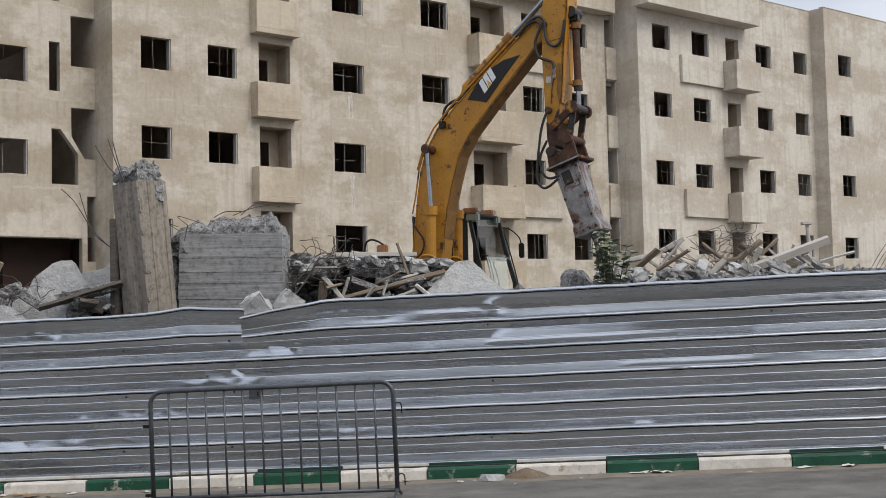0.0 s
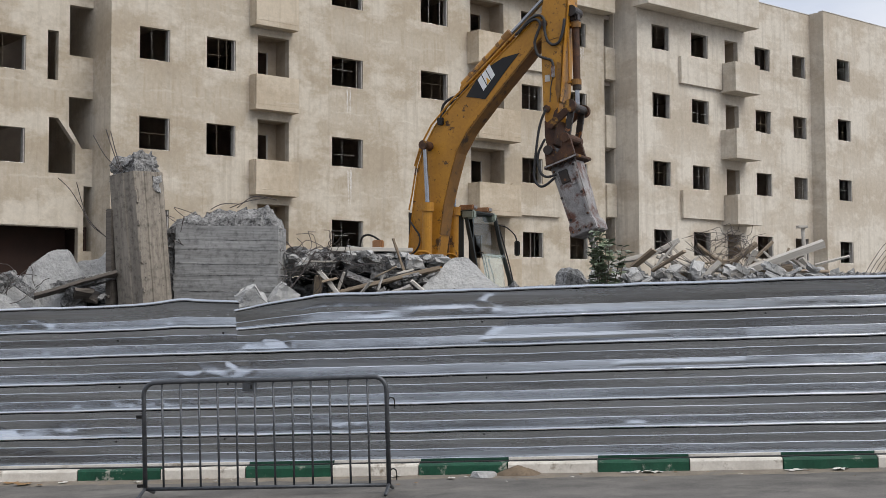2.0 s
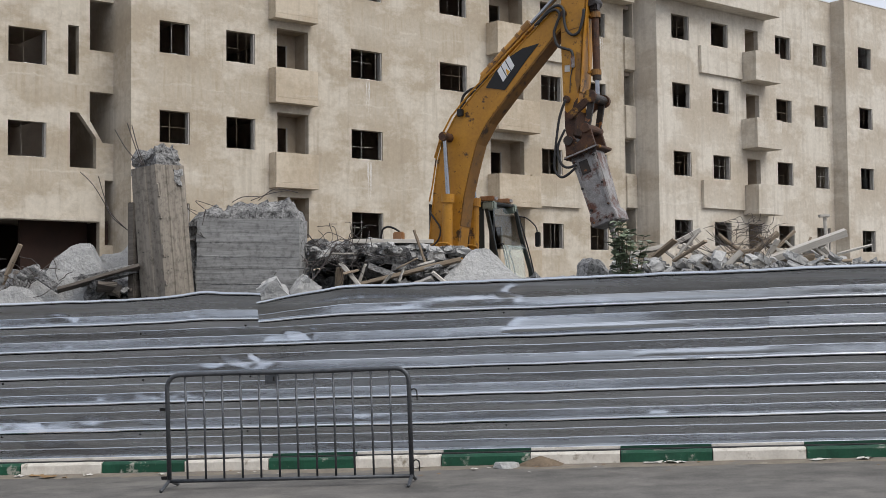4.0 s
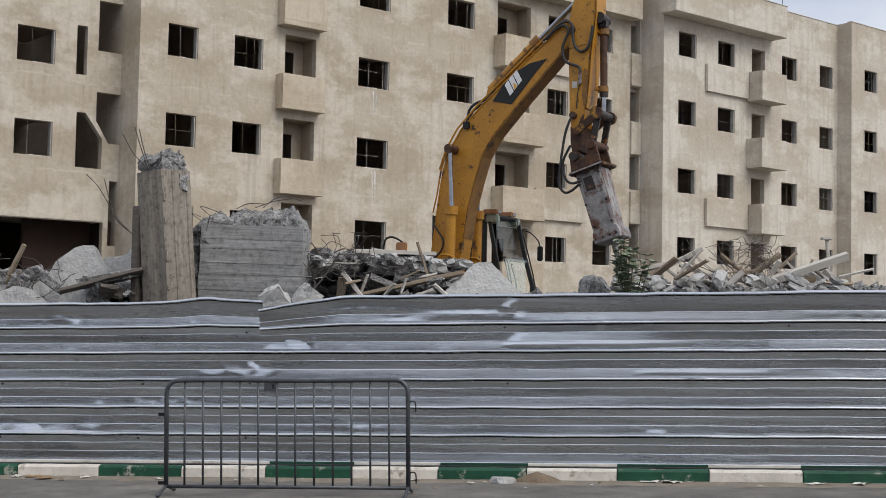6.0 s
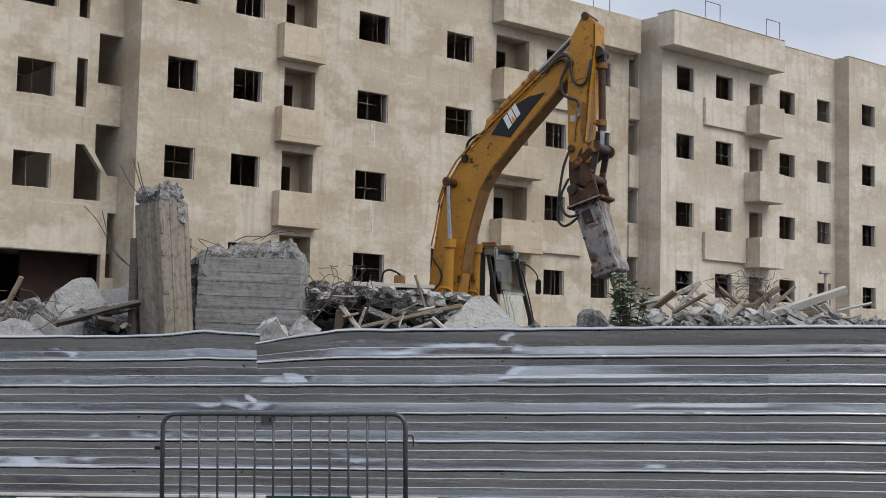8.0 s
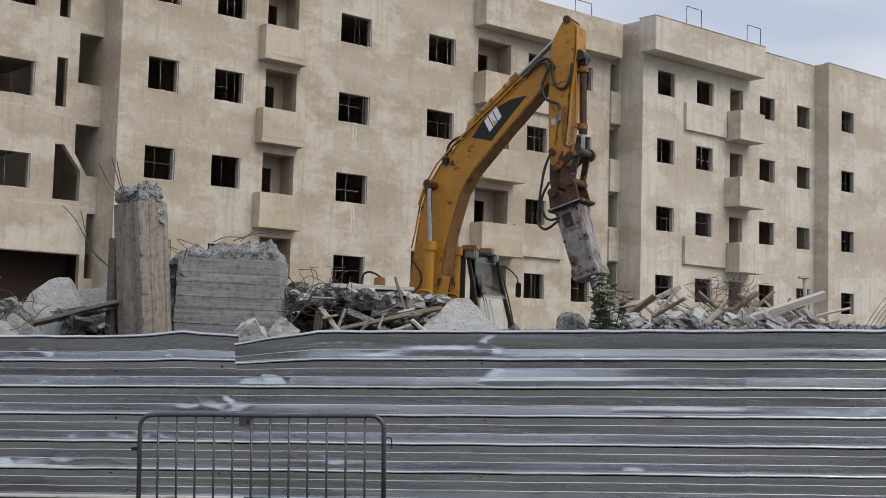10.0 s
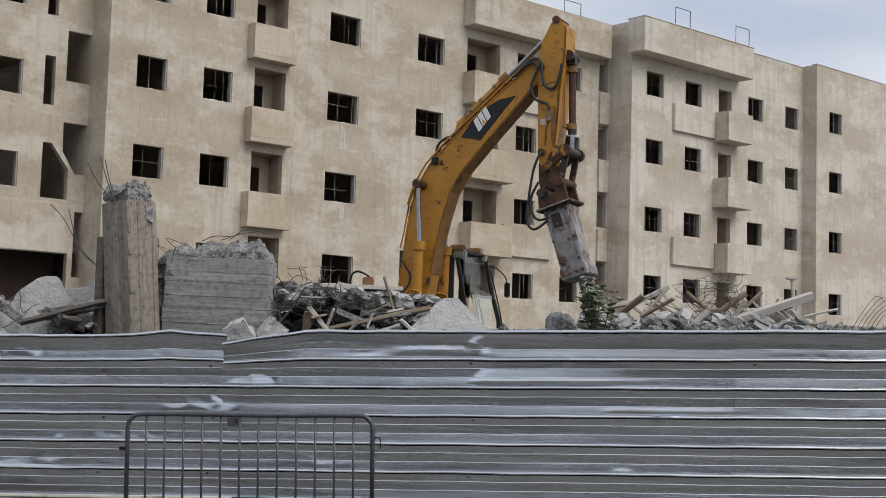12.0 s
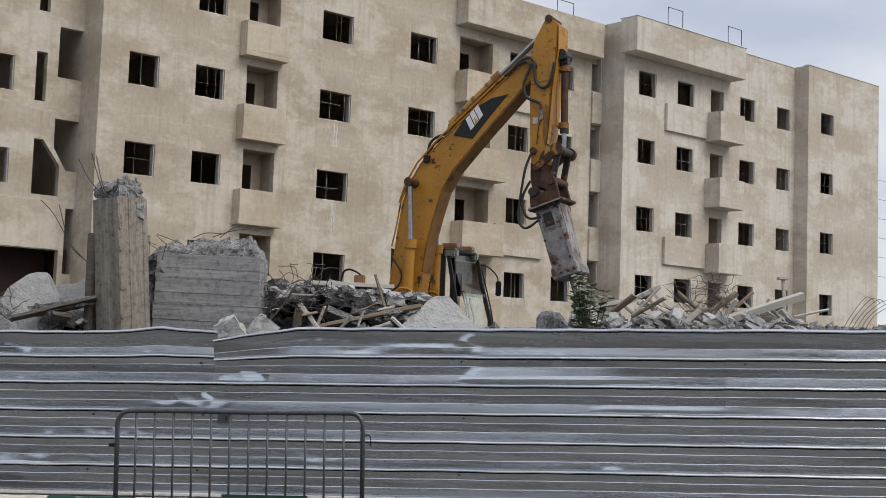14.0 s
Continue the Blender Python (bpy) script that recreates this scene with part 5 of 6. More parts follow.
    lump("concrete_chunk", (1.78, 17.1, 2.22), (0.30, 0.3, 0.26), 450, M_BROKEN, "rounded dark grey concrete boulder beside the plant", (5, 10, 30), 0.1, 3, group="concrete chunks")
    # far heap of timber and bars
    pieces = []
    for k in range(110):
        x = rnd.uniform(3.4, 9.6)
        s = rnd.uniform(0.06, 0.30)
        pieces.append(((x, rnd.uniform(28.6, 31.0), 2.62 + rnd.uniform(-0.12, 0.24) - (0.12 if x > 8.7 else 0)), (s * rnd.uniform(0.9, 2.4), s, s * rnd.uniform(0.3, 0.8)), 500 + k,
                       (rnd.uniform(-35, 35), rnd.uniform(-35, 35), rnd.uniform(0, 180))))
    scatter("far_rubble", pieces, M_DUSTY, "pale dusty lumps of broken concrete in the far heap")
    for k in range(26):
        a = Vector((rnd.uniform(4.2, 8.6), rnd.uniform(29.2, 30.2), rnd.uniform(2.6, 3.0)))
        d = Vector((rnd.uniform(-1, 1), rnd.uniform(-0.3, 0.3), rnd.uniform(-0.1, 0.75))).normalized() * rnd.uniform(0.35, 0.95)
        plank(a, a + d, rnd.uniform(0.05, 0.14), rnd.uniform(0.03, 0.07), 800 + k, M_PALEWOOD if k % 3 else M_WOOD, "broken dusty timber in the far heap", "splinter")
    for a, c, w, h, mt in (((6.4, 29.5, 2.6), (8.75, 29.5, 3.42), 0.16, 0.16, M_PALEWOOD), ((4.7, 29.8, 3.1), (5.52, 29.8, 3.53), 0.14, 0.1, M_PALEWOOD),
                           ((4.42, 29.6, 2.9), (4.88, 29.4, 3.28), 0.3, 0.05, M_WOOD), ((3.95, 30, 3.0), (4.9, 30, 3.2), 0.14, 0.1, M_PALEWOOD),
                           ((6.6, 30, 2.9), (7.35, 30, 3.45), 0.12, 0.1, M_WOOD), ((6.9, 30.2, 3.4), (7.35, 30.2, 3.05), 0.18, 0.08, M_WOOD),
                           ((7.0, 30.1, 2.8), (7.75, 30.1, 3.5), 0.08, 0.06, M_WOOD), ((6.6, 29.7, 2.75), (8.05, 29.6, 2.88), 0.14, 0.14, M_WOOD),
                           ((7.4, 29.6, 3.25), (8.1, 29.6, 2.6), 0.12, 0.05, M_PALEWOOD), ((5.2, 29.7, 2.55), (5.45, 29.7, 3.05), 0.25, 0.06, M_PALEWOOD),
                           ((8.36, 30, 3.1), (8.75, 30, 2.65), 0.2, 0.06, M_PALEWOOD), ((5.0, 29.8, 3.15), (5.9, 29.9, 2.85), 0.1, 0.06, M_PALEWOOD),
                           ((5.9, 29.4, 2.55), (6.35, 29.3, 3.0), 0.16, 0.12, M_PALEWOOD), ((2.95, 23, 2.2), (3.05, 23, 2.62), 0.06, 0.03, M_WOOD)):
        plank(a, c, w, h, int(a[0] * 100), mt)
    post = holder("steel_post", Matrix.Translation((8.42, 30.0, 0)), "dusty steel post with a flat head plate standing in the rubble", "post")
    part("shaft", tube([(0.08, 0, 2.3), (0, 0, 3.8)], 0.045, 8), M_PALEWOOD, post)
    part("head_plate", box((-0.13, -0.1, 3.8), (0.10, 0.1, 3.86), 0.01), M_PALEWOOD, post)
    for cx, w_ in ((5.3, 0.9), (5.8, 0.7)):
        lines = []
        for k in range(6):
            a = Vector((cx + 0.5 + rnd.uniform(-0.1, 0.1), 29.6, 2.75 + rnd.uniform(0, 0.3)))
            lines.append([a, a + Vector((-0.45 * w_, 0, 0.14 + 0.04 * k)), a + Vector((-0.95 * w_ + 0.04 * k, 0, 0.28 + 0.09 * k))])
        rebar("reinforcing_bars", lines, 0.0075, "straight rusty bars sticking out of the far heap")
    for q in range(4):
        lines = []
        for k in range(16):
            c = Vector((rnd.uniform(6.2, 7.1), 29.7 + rnd.uniform(-0.3, 0.3), rnd.uniform(3.0, 3.6)))
            pts = [c]
            d = Vector((rnd.uniform(-1, 1), 0, rnd.uniform(-0.3, 1)))
            for i in range(4):
                d = (d + Vector((rnd.uniform(-0.7, 0.7), rnd.uniform(-0.3, 0.3), rnd.uniform(-0.9, 0.6)))).normalized()
                q_ = pts[-1] + d * rnd.uniform(0.10, 0.26)
                q_.z = min(q_.z, 3.95 - 0.3 * abs(q_.x - 6.9))
                pts.append(q_)
            lines.append(pts)
        rebar("reinforcing_bars", lines, 0.0055, "tangle of rusty bars on the far heap")
    lines = []
    for k in range(6):
        a = Vector((11.0 + 0.12 * k, 34, 2.6))
        lines.append([a, a + Vector((0.35, 0, 0.6)), a + Vector((0.75 + 0.03 * k, 0, 1.1 - 0.03 * k)), a + Vector((1.0, 0, 0.95))])
    rebar("reinforcing_bars", lines, 0.008, "bundle of bent bars on the far heap")


def build_plant():
    rnd = random.Random(21)
    p = holder("shrub", Matrix.Translation((2.08, 16.55, 1.22)), "leafy green shrub growing behind the fence", "shrub")
    tr = bmesh.new()
    lf = bmesh.new()
    tips = []
    for k in range(17):
        a = rnd.uniform(0, 6.28)
        rad = rnd.uniform(0.03, 0.34)
        top = Vector((math.cos(a) * rad, math.sin(a) * 0.25, rnd.uniform(1.30, 1.70) - rad * 0.95))
        pts = arc_pts([(math.cos(a) * 0.04, math.sin(a) * 0.04, 0), (top.x * 0.55, top.y * 0.5, top.z * 0.6), top], 7)
        add_tube(tr, pts, 0.009, 5, 0.003)
        for i in range(7, len(pts)):
            for _ in range(3):
                tips.append((pts[i], a))
    add_tube(tr, [(0, 0, -1.2), (0, 0, 0.05)], 0.03, 6, 0.02)
    for c, a in tips:
        yaw = rnd.uniform(0, 6.28)
        dirv = Vector((math.cos(yaw), math.sin(yaw), rnd.uniform(-0.35, 0.75))).normalized()
        side = dirv.cross(Vector((rnd.uniform(-0.3, 0.3), rnd.uniform(-0.3, 0.3), 1))).normalized()
        nrm = side.cross(dirv)
        ln = rnd.uniform(0.07, 0.12)
        wd = ln * rnd.uniform(0.40, 0.55)
        base = c + dirv * 0.02
        pr = [(0, 0, 0), (0.3, 1, 0.05), (0.65, 0.85, 0.03), (1, 0, -0.12)]
        left = [lf.verts.new(base + dirv * ln * u + side * wd * w + nrm * ln * h) for u, w, h in pr]
        right = [lf.verts.new(base + dirv * ln * u - side * wd * w + nrm * ln * h) for u, w, h in pr[1:3]]
        mid = [lf.verts.new(base + dirv * ln * u - nrm * ln * 0.03) for u in (0.3, 0.65)]
        lf.faces.new((left[0], left[1], mid[0]))
        lf.faces.new((left[0], mid[0], right[0]))
        lf.faces.new((left[1], left[2], mid[1], mid[0]))
        lf.faces.new((right[0], mid[0], mid[1], right[1]))
        lf.faces.new((left[2], left[3], mid[1]))
        lf.faces.new((mid[1], left[3], right[1]))
    part("stems", tr, M_STEM, p)
    part("leaves", lf, M_LEAF, p)


def build_litter():
    rnd = random.Random(31)
    def paper(s, o, size, material, label, name="litter"):
        bm = bmesh.new()
        g = [[bm.verts.new((size * (i / 4 - 0.5) * rnd.uniform(0.8, 1.2), size * 0.6 * (j / 3 - 0.5), 0.012 + size * 0.22 * abs(noise.noise((i * 0.9 + s, j * 1.1, o))))) for j in range(4)] for i in range(5)]
        for i in range(4):
            for j in range(3):
                bm.faces.new((g[i][j], g[i + 1][j], g[i + 1][j + 1], g[i][j + 1]))
        ob = part(name, bm, material)
        p = street(s, o, 0)
        ob.matrix_world = Matrix.Translation((p.x, p.y, ground_z(p.x, p.y) + 0.004)) @ pose(0, 0, 0, 0, 0, rnd.uniform(0, 180))
        tagged(ob, label, "litter", "litter along the kerb")
    for s, o, z in ((-6.55, -0.25, 0.2), (-6.75, -0.1, 0.16), (-6.3, -0.35, 0.1)):
        paper(s, o, z, M_LITTER, "dry brown leaf litter by the kerb")
    for s, o, z in ((-6.95, -0.12, 0.14), (-6.1, -0.15, 0.12), (-2.25, -0.1, 0.12), (0.6, -0.08, 0.2), (0.35, -0.05, 0.2), (2.1, -0.1, 0.18), (2.6, -0.06, 0.22), (3.4, -0.1, 0.2), (-5.2, -0.2, 0.1), (-1.6, -0.3, 0.1)):
        paper(s, o, z, M_PAPER, "scrap of pale paper in the gutter")
    for k in range(40):
        paper(rnd.uniform(-8, 5), -rnd.uniform(0.03, 0.9) ** 1.6, rnd.uniform(0.03, 0.06), M_LITTER if k % 3 else M_PAPER, "tiny scrap of litter in the gutter")
    p = street(-1.22, -0.16, 0)
    lump("stone", (p.x, p.y, ground_z(p.x, p.y) + 0.03), (0.26, 0.16, 0.06), 900, M_DUSTY, "flat pale broken stone on the road", (0, 0, 20), 0.08, 3, cat="stone")
    # dirt spill over the gap in the kerb
    bm = bmesh.new()
    n = 16
    rings = []
    for j in range(7):
        q = j / 6
        rings.append([])
        for i in range(n):
            a = 2 * math.pi * i / n
            r = (0.03 + q) * (1 + 0.2 * noise.noise((math.cos(a), math.sin(a), 3)))
            w = street(-0.88 + 0.30 * r * math.cos(a), 0.0 + 0.2 * r * math.sin(a), 0)
            rings[-1].append(bm.verts.new((w.x, w.y, ground_z(w.x, w.y) + 0.115 * (1 - q ** 1.2) + 0.012 * noise.noise((w.x * 12, w.y * 12, 0)) - 0.004)))
    for a, c in zip(rings, rings[1:]):
        for k in range(n):
            bm.faces.new((a[k], a[(k + 1) % n], c[(k + 1) % n], c[k]))
    bm.faces.new(rings[0])
    ob = part("dirt_spill", bm, M_DIRT, smooth=True)
    tagged(ob, "small spill of brown dirt against the kerb", "dirt")


def build_backdrop():
    """Unseen dark blocks behind the viewer, added to darken what the metal fence reflects."""
    m = Matrix.Translation(street(0, -34, 0)) @ Matrix.Rotation(KA, 4, "Z")
    bm = bmesh.new()
    for k, h in enumerate((8.5, 10.5, 7.5, 9.5, 11.0, 8.0)):
        add_box(bm, (-45 + 15 * k + 0.01, -8, -1.2), (-30 + 15 * k - 0.01, 0, h))
    ob = part("unseen_backdrop", bm, M_BACKDROP)
    ob.matrix_world = m
    tagged(ob, "unseen dark blocks added behind the viewer to darken the fence's reflections", "backdrop", kind="structure")


build_backdrop()
build_block()
build_kerb()
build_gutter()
build_fence()
build_barrier()
build_rubble()
build_plant()
build_litter()

# ---------------------------------------------------------------- excavator with a hydraulic hammer
EXM = Matrix.Translation((-0.33, 24.5, 0)) @ Matrix.Rotation(radians(-27), 4, "Z")   # x forward, y to its left, away from the road


def plate(name, poly, y0, y1, material, parent, bevel=0.012, label=""):
    return part(name, prism(poly, y0, y1, bevel), material, parent, label)


def cyl(name, a, c, r, material, parent, sides=14, label=""):
    return part(name, tube([a, c], r, sides), material, parent, label, smooth=False)


def build_excavator():
    ex = holder("excavator", EXM, "worn yellow tracked excavator with a raised boom and hydraulic hammer", "excavator")
    BW = 0.42
    # undercarriage and house, mostly behind the rubble
    for y in (-1.35, 0.95):
        tk = part("track", prism([(-2.6, 0.75), (-2.3, 0.42), (1.5, 0.42), (1.85, 0.75), (1.5, 1.15), (-2.2, 1.15)], y, y + 0.6, 0.05), M_BLACK, ex)
    part("house", box((-2.9, -1.15, 1.3), (0.4, 1.7, 1.75), 0.04), M_YELLOW, ex)
    part("hood", box((-2.5, -1.1, 1.752), (-0.75, 1.65, 2.45), 0.08), M_YELLOW, ex)
    part("counterweight", box((-3.5, -1.15, 1.25), (-2.92, 1.7, 2.3), 0.12), M_YELLOW, ex)
    # boom
    outer = [(-0.30, 1.9), (-0.32, 2.75), (-0.22, 3.5), (-0.15, 4.08), (-0.06, 4.62), (0.08, 5.02), (0.30, 5.38), (0.72, 5.81), (1.30, 6.31), (1.86, 6.79), (2.28, 7.13), (2.44, 7.27)]
    inner = [(2.72, 7.24), (2.74, 7.02), (2.40, 6.73), (1.98, 6.29), (1.53, 5.82), (0.99, 5.22), (0.76, 4.84), (0.62, 4.38), (0.48, 3.85), (0.40, 3.32), (0.33, 2.85), (0.28, 1.9)]
    boom = plate("boom", outer + inner, 0.0, BW, M_YELLOW, ex, 0.014)
    # weld lips along the edges
    for y in (-0.006, BW - 0.004):
        part("edge_strip", tube([(x + 0.02, y, z - 0.02) for x, z in outer[1:-1]], 0.014, 6), M_YELLOW, boom)
    # darker brown-yellow strip along the boom's inner edge
    under_edge = [(x + 0.012, z - 0.012) for x, z in inner[1:10]]
    part("underside", prism(under_edge + [(x - 0.010, z + 0.010) for x, z in reversed(inner[1:10])], 0.012, BW - 0.012), M_DARKYELLOW, boom, "darker brown underside plate")
    part("pivot_boss", tube([(0.20, -0.29, 4.98), (0.20, BW + 0.58, 4.98)], 0.085, 18), M_RUSTY, boom, "rusty cylinder pin")
    part("lamp_bracket", box((0.40, -0.10, 5.36), (0.52, -0.015, 5.50), 0.015), M_HOOK, boom)
    # decal: black wedge with white letters
    part("decal", prism([(0.97, 5.86), (1.20, 6.18), (1.45, 6.38), (1.72, 6.52), (2.06, 6.58), (1.82, 6.32), (1.36, 5.78), (1.20, 5.82)], -0.012, -0.0035), M_DECAL, boom, "black wedge-shaped decal")
    # plain shapes for the maker's mark
    e = Vector((math.cos(0.86), 0, math.sin(0.86)))
    u = Vector((-math.sin(0.50), 0, math.cos(0.50)))
    o = Vector((1.33, 0, 5.94))

    def glyph(name, pts, material):
        poly = [(o + e * a * 0.125 + u * c * 0.24) for a, c in pts]
        y = -0.018 if name == "mark" else -0.022
        part(name, prism([(q.x, q.z) for q in poly], y, y + 0.0055), material, boom)

    for a in (0.0, 1.02, 2.04):
        glyph("mark", [(a, 0.0), (a + 0.86, 0.0), (a + 0.86, 1.0), (a, 1.0)], M_WHITE)
    glyph("mark_tip", [(1.08, 0.02), (1.45, 0.5), (1.82, 0.02)], M_ORANGE)
    # lift cylinders on both flanks
    for y in (-0.20, BW + 0.50):
        lc = part("lift_cylinder", tube([(0.22, y, 2.2), (0.25, y, 3.82)], 0.095, 16), M_YELLOW, ex)
        part("gland", tube([(0.25, y, 3.74), (0.252, y, 3.90)], 0.125, 16), M_YELLOW, lc)
        part("rod", tube([(0.252, y, 3.9), (0.20, y, 4.98)], 0.043, 14), M_CHROME, lc, "chromed piston rod")
        part("line", tube(arc_pts([(0.36, y - 0.02, 2.3), (0.38, y - 0.04, 2.75), (0.33, y - 0.08, 2.95), (0.10, y - 0.10, 2.98), (0.02, y - 0.06, 2.8)], 5), 0.022, 8), M_YELLOW, lc)
    # stick cylinder on top of the boom
    sc = part("stick_cylinder", tube([(0.80, 0.26, 6.12), (1.72, 0.26, 6.94)], 0.092, 16), M_YELLOW, ex)
    part("gland", tube([(1.66, 0.26, 6.887), (1.80, 0.26, 7.011)], 0.118, 16), M_DARKYELLOW, sc)
    part("rod", tube([(1.80, 0.26, 7.011), (2.81, 0.26, 7.91)], 0.052, 12), M_CHROME, sc, "chromed piston rod")
    part("base_lug", prism([(0.70, 5.79), (1.02, 6.06), (0.90, 6.18), (0.79, 6.14)], 0.14, 0.38, 0.012), M_YELLOW, sc)
    for q in (0.2, 0.52, 0.82):
        x, z = 0.80 + 0.92 * q, 6.12 + 0.82 * q
        part("clamp", tube([(x - 0.025, 0.26, z - 0.022), (x + 0.025, 0.26, z + 0.022)], 0.104, 14), M_DARKYELLOW, sc)
    part("feed_pipe", tube([(0.92, 0.13, 6.16), (1.30, 0.13, 6.50), (1.70, 0.13, 6.86)], 0.018, 8), M_DARKYELLOW, sc)
    # hoses over the boom
    for k, h in enumerate(([(0.42, 5.50), (0.47, 5.74), (0.62, 5.86), (0.85, 5.93), (1.0, 6.12)], [(0.48, 5.54), (0.53, 5.70), (0.68, 5.80), (0.88, 5.88)],
                           [(2.06, 6.92), (2.26, 7.14), (2.46, 7.22), (2.57, 7.12), (2.58, 6.92), (2.63, 6.74), (2.74, 6.65), (2.86, 6.70), (2.93, 6.90), (2.96, 7.10)],
                           [(2.0, 6.90), (2.22, 7.08), (2.40, 7.15), (2.49, 7.05), (2.43, 6.88), (2.38, 6.72), (2.44, 6.50), (2.58, 6.42), (2.70, 6.37), (2.74, 6.26)])):
        part("hose", tube(arc_pts([(x, 0.04 - 0.10 * (k > 1), z) for x, z in h], 6), 0.026, 8), M_BLACK, ex, "black hydraulic hose", smooth=True)
    part("hose", tube(arc_pts([(x, -0.05, z) for x, z in ((-0.22, 2.92), (-0.08, 3.02), (0.0, 3.15), (0.0, 3.3), (-0.10, 3.45), (-0.20, 3.60), (-0.21, 3.75))], 6), 0.017, 8), M_BLACK, ex, smooth=True)
    part("side_line", tube([(x - 0.05, -0.02, z) for x, z in outer[4:11]], 0.02, 6), M_YELLOW, ex)
    part("side_line", tube([(-0.23, -0.03, 3.8), (-0.16, -0.03, 4.1), (-0.07, -0.03, 4.62), (0.07, -0.03, 5.02)], 0.016, 6), M_YELLOW, ex)
    # stick
    stick = plate("stick", [(2.84, 7.95), (2.99, 7.82), (2.99, 7.33), (2.90, 6.62), (2.86, 6.0), (2.82, 5.59), (2.77, 5.23), (2.71, 4.88), (2.60, 4.80), (2.56, 5.19), (2.52, 5.56), (2.49, 6.44), (2.50, 7.31), (2.54, 7.53), (2.70, 7.84), (2.78, 7.95)], -0.02, 0.42, M_YELLOW, ex, 0.014)
    part("front_plate", prism([(3.012, 7.80), (3.024, 7.80), (3.024, 7.33), (2.935, 6.62), (2.895, 6.0), (2.856, 5.62), (2.844, 5.62), (2.883, 6.0), (2.923, 6.62), (3.012, 7.33)], -0.035, 0.435, 0.003), M_YELLOW, stick)
    part("top_boss", tube([(2.82, -0.05, 7.92), (2.82, 0.45, 7.92)], 0.07, 16), M_RUSTY, stick, "worn pivot boss")
    part("pivot_pin", tube([(2.56, -0.06, 7.06), (2.56, BW + 0.05, 7.06)], 0.06, 16), M_RUSTY, stick)
    part("greasy_foot", prism([(2.545, 5.30), (2.66, 5.22), (2.74, 5.45), (2.80, 5.52), (2.77, 5.20), (2.715, 4.86), (2.60, 4.78), (2.55, 5.0)], -0.034, 0.434, 0.006), M_RUSTY, stick, "greasy rusty lower end")
    part("rust_band", prism([(2.795, 6.35), (2.88, 6.30), (2.85, 5.75), (2.80, 5.60), (2.76, 5.85)], -0.0265, -0.022), M_DARKYELLOW, stick)
    part("weld_seam", tube([(2.50, -0.022, 6.72), (2.90, -0.022, 6.80)], 0.007, 6), M_DARKYELLOW, stick)
    part("data_plate", box((2.56, -0.026, 6.00), (2.66, -0.021, 6.12)), M_PALEWOOD, stick)
    part("fitting", box((2.70, -0.09, 6.06), (2.76, -0.022, 6.28), 0.012), M_HAMMER, stick)
    part("line", tube(arc_pts([(2.72, -0.04, 6.08), (2.68, -0.04, 5.9), (2.66, -0.04, 5.62)], 4), 0.010, 6), M_BLACK, stick)
    part("clamp", tube([(2.60, -0.08, 5.50), (2.60, 0.0, 5.50)], 0.065, 12), M_RUSTY, stick)
    # hammer cylinder in front of the stick
    bc = part("tool_cylinder", tube([(3.07, 0.2, 7.14), (3.09, 0.2, 5.92)], 0.066, 16), M_RUSTY, ex)
    part("clevis", tube([(3.05, 0.02, 7.26), (3.05, 0.38, 7.26)], 0.10, 16), M_GREASE, bc)
    part("clevis_lug", box((2.98, 0.10, 7.08), (3.14, 0.30, 7.26), 0.03), M_GREASE, bc)
    for z in (7.02, 5.98):
        part("collar", tube([(3.073, 0.2, z + 0.05), (3.075, 0.2, z - 0.05)], 0.098, 16), M_DARKYELLOW, bc)
        part("collar_ear", box((2.94, 0.10, z - 0.025), (3.02, 0.22, z + 0.025), 0.008), M_YELLOW, bc)
    part("line", tube([(2.965, 0.12, 7.02), (2.975, 0.12, 5.98)], 0.016, 8), M_YELLOW, bc)
    part("gland", tube([(3.09, 0.2, 5.93), (3.09, 0.2, 5.84)], 0.08, 16), M_GREASE, bc)
    part("rod", tube([(3.09, 0.2, 5.84), (3.09, 0.2, 5.52)], 0.045, 12), M_CHROME, bc, "chromed piston rod")
    # linkage
    lk = part("link", tube([(3.09, -0.18, 5.50), (3.09, 0.58, 5.50)], 0.085, 16), M_GREASE, ex, "dark greasy cross pin")
    for y in (-0.18, 0.52):
        part("pin_collar", tube([(3.09, y - 0.02, 5.50), (3.09, y + 0.06, 5.50)], 0.115, 16), M_RUSTY, lk)
    for y in (-0.10, 0.42):
        part("link_arm", prism([(3.03, 5.52), (3.15, 5.52), (3.05, 4.96), (2.94, 4.94)], y, y + 0.07, 0.01), M_GREASE, lk)
        part("link_arm", prism([(3.05, 5.56), (3.10, 5.44), (2.70, 5.12), (2.62, 5.16), (2.64, 5.26)], y + 0.0, y + 0.06, 0.01), M_RUSTY, lk)
    part("lower_pin", tube([(2.98, -0.18, 4.95), (2.98, 0.56, 4.95)], 0.085, 14), M_RUSTY, lk)
    # hammer
    def hp(u, v):
        """A point of the hammer's flank: u down its axis, v across."""
        return (2.885 + 0.317 * u + 0.948 * v, 4.50 - 0.948 * u + 0.317 * v)

    hm = plate("hammer", [hp(u, v) for u, v in ((0.0, -0.25), (0.0, 0.25), (0.55, 0.235), (1.00, 0.205), (1.17, 0.215), (1.17, -0.215), (1.00, -0.205), (0.55, -0.235))], -0.04, 0.42, M_HAMMER, ex, 0.02, "scraped grey and rusty hammer housing")
    part("mount_plate", prism([(2.58, 4.44), (2.58, 4.39), (3.21, 4.60), (3.21, 4.65)], -0.18, 0.58, 0.008), M_RUSTY, hm)
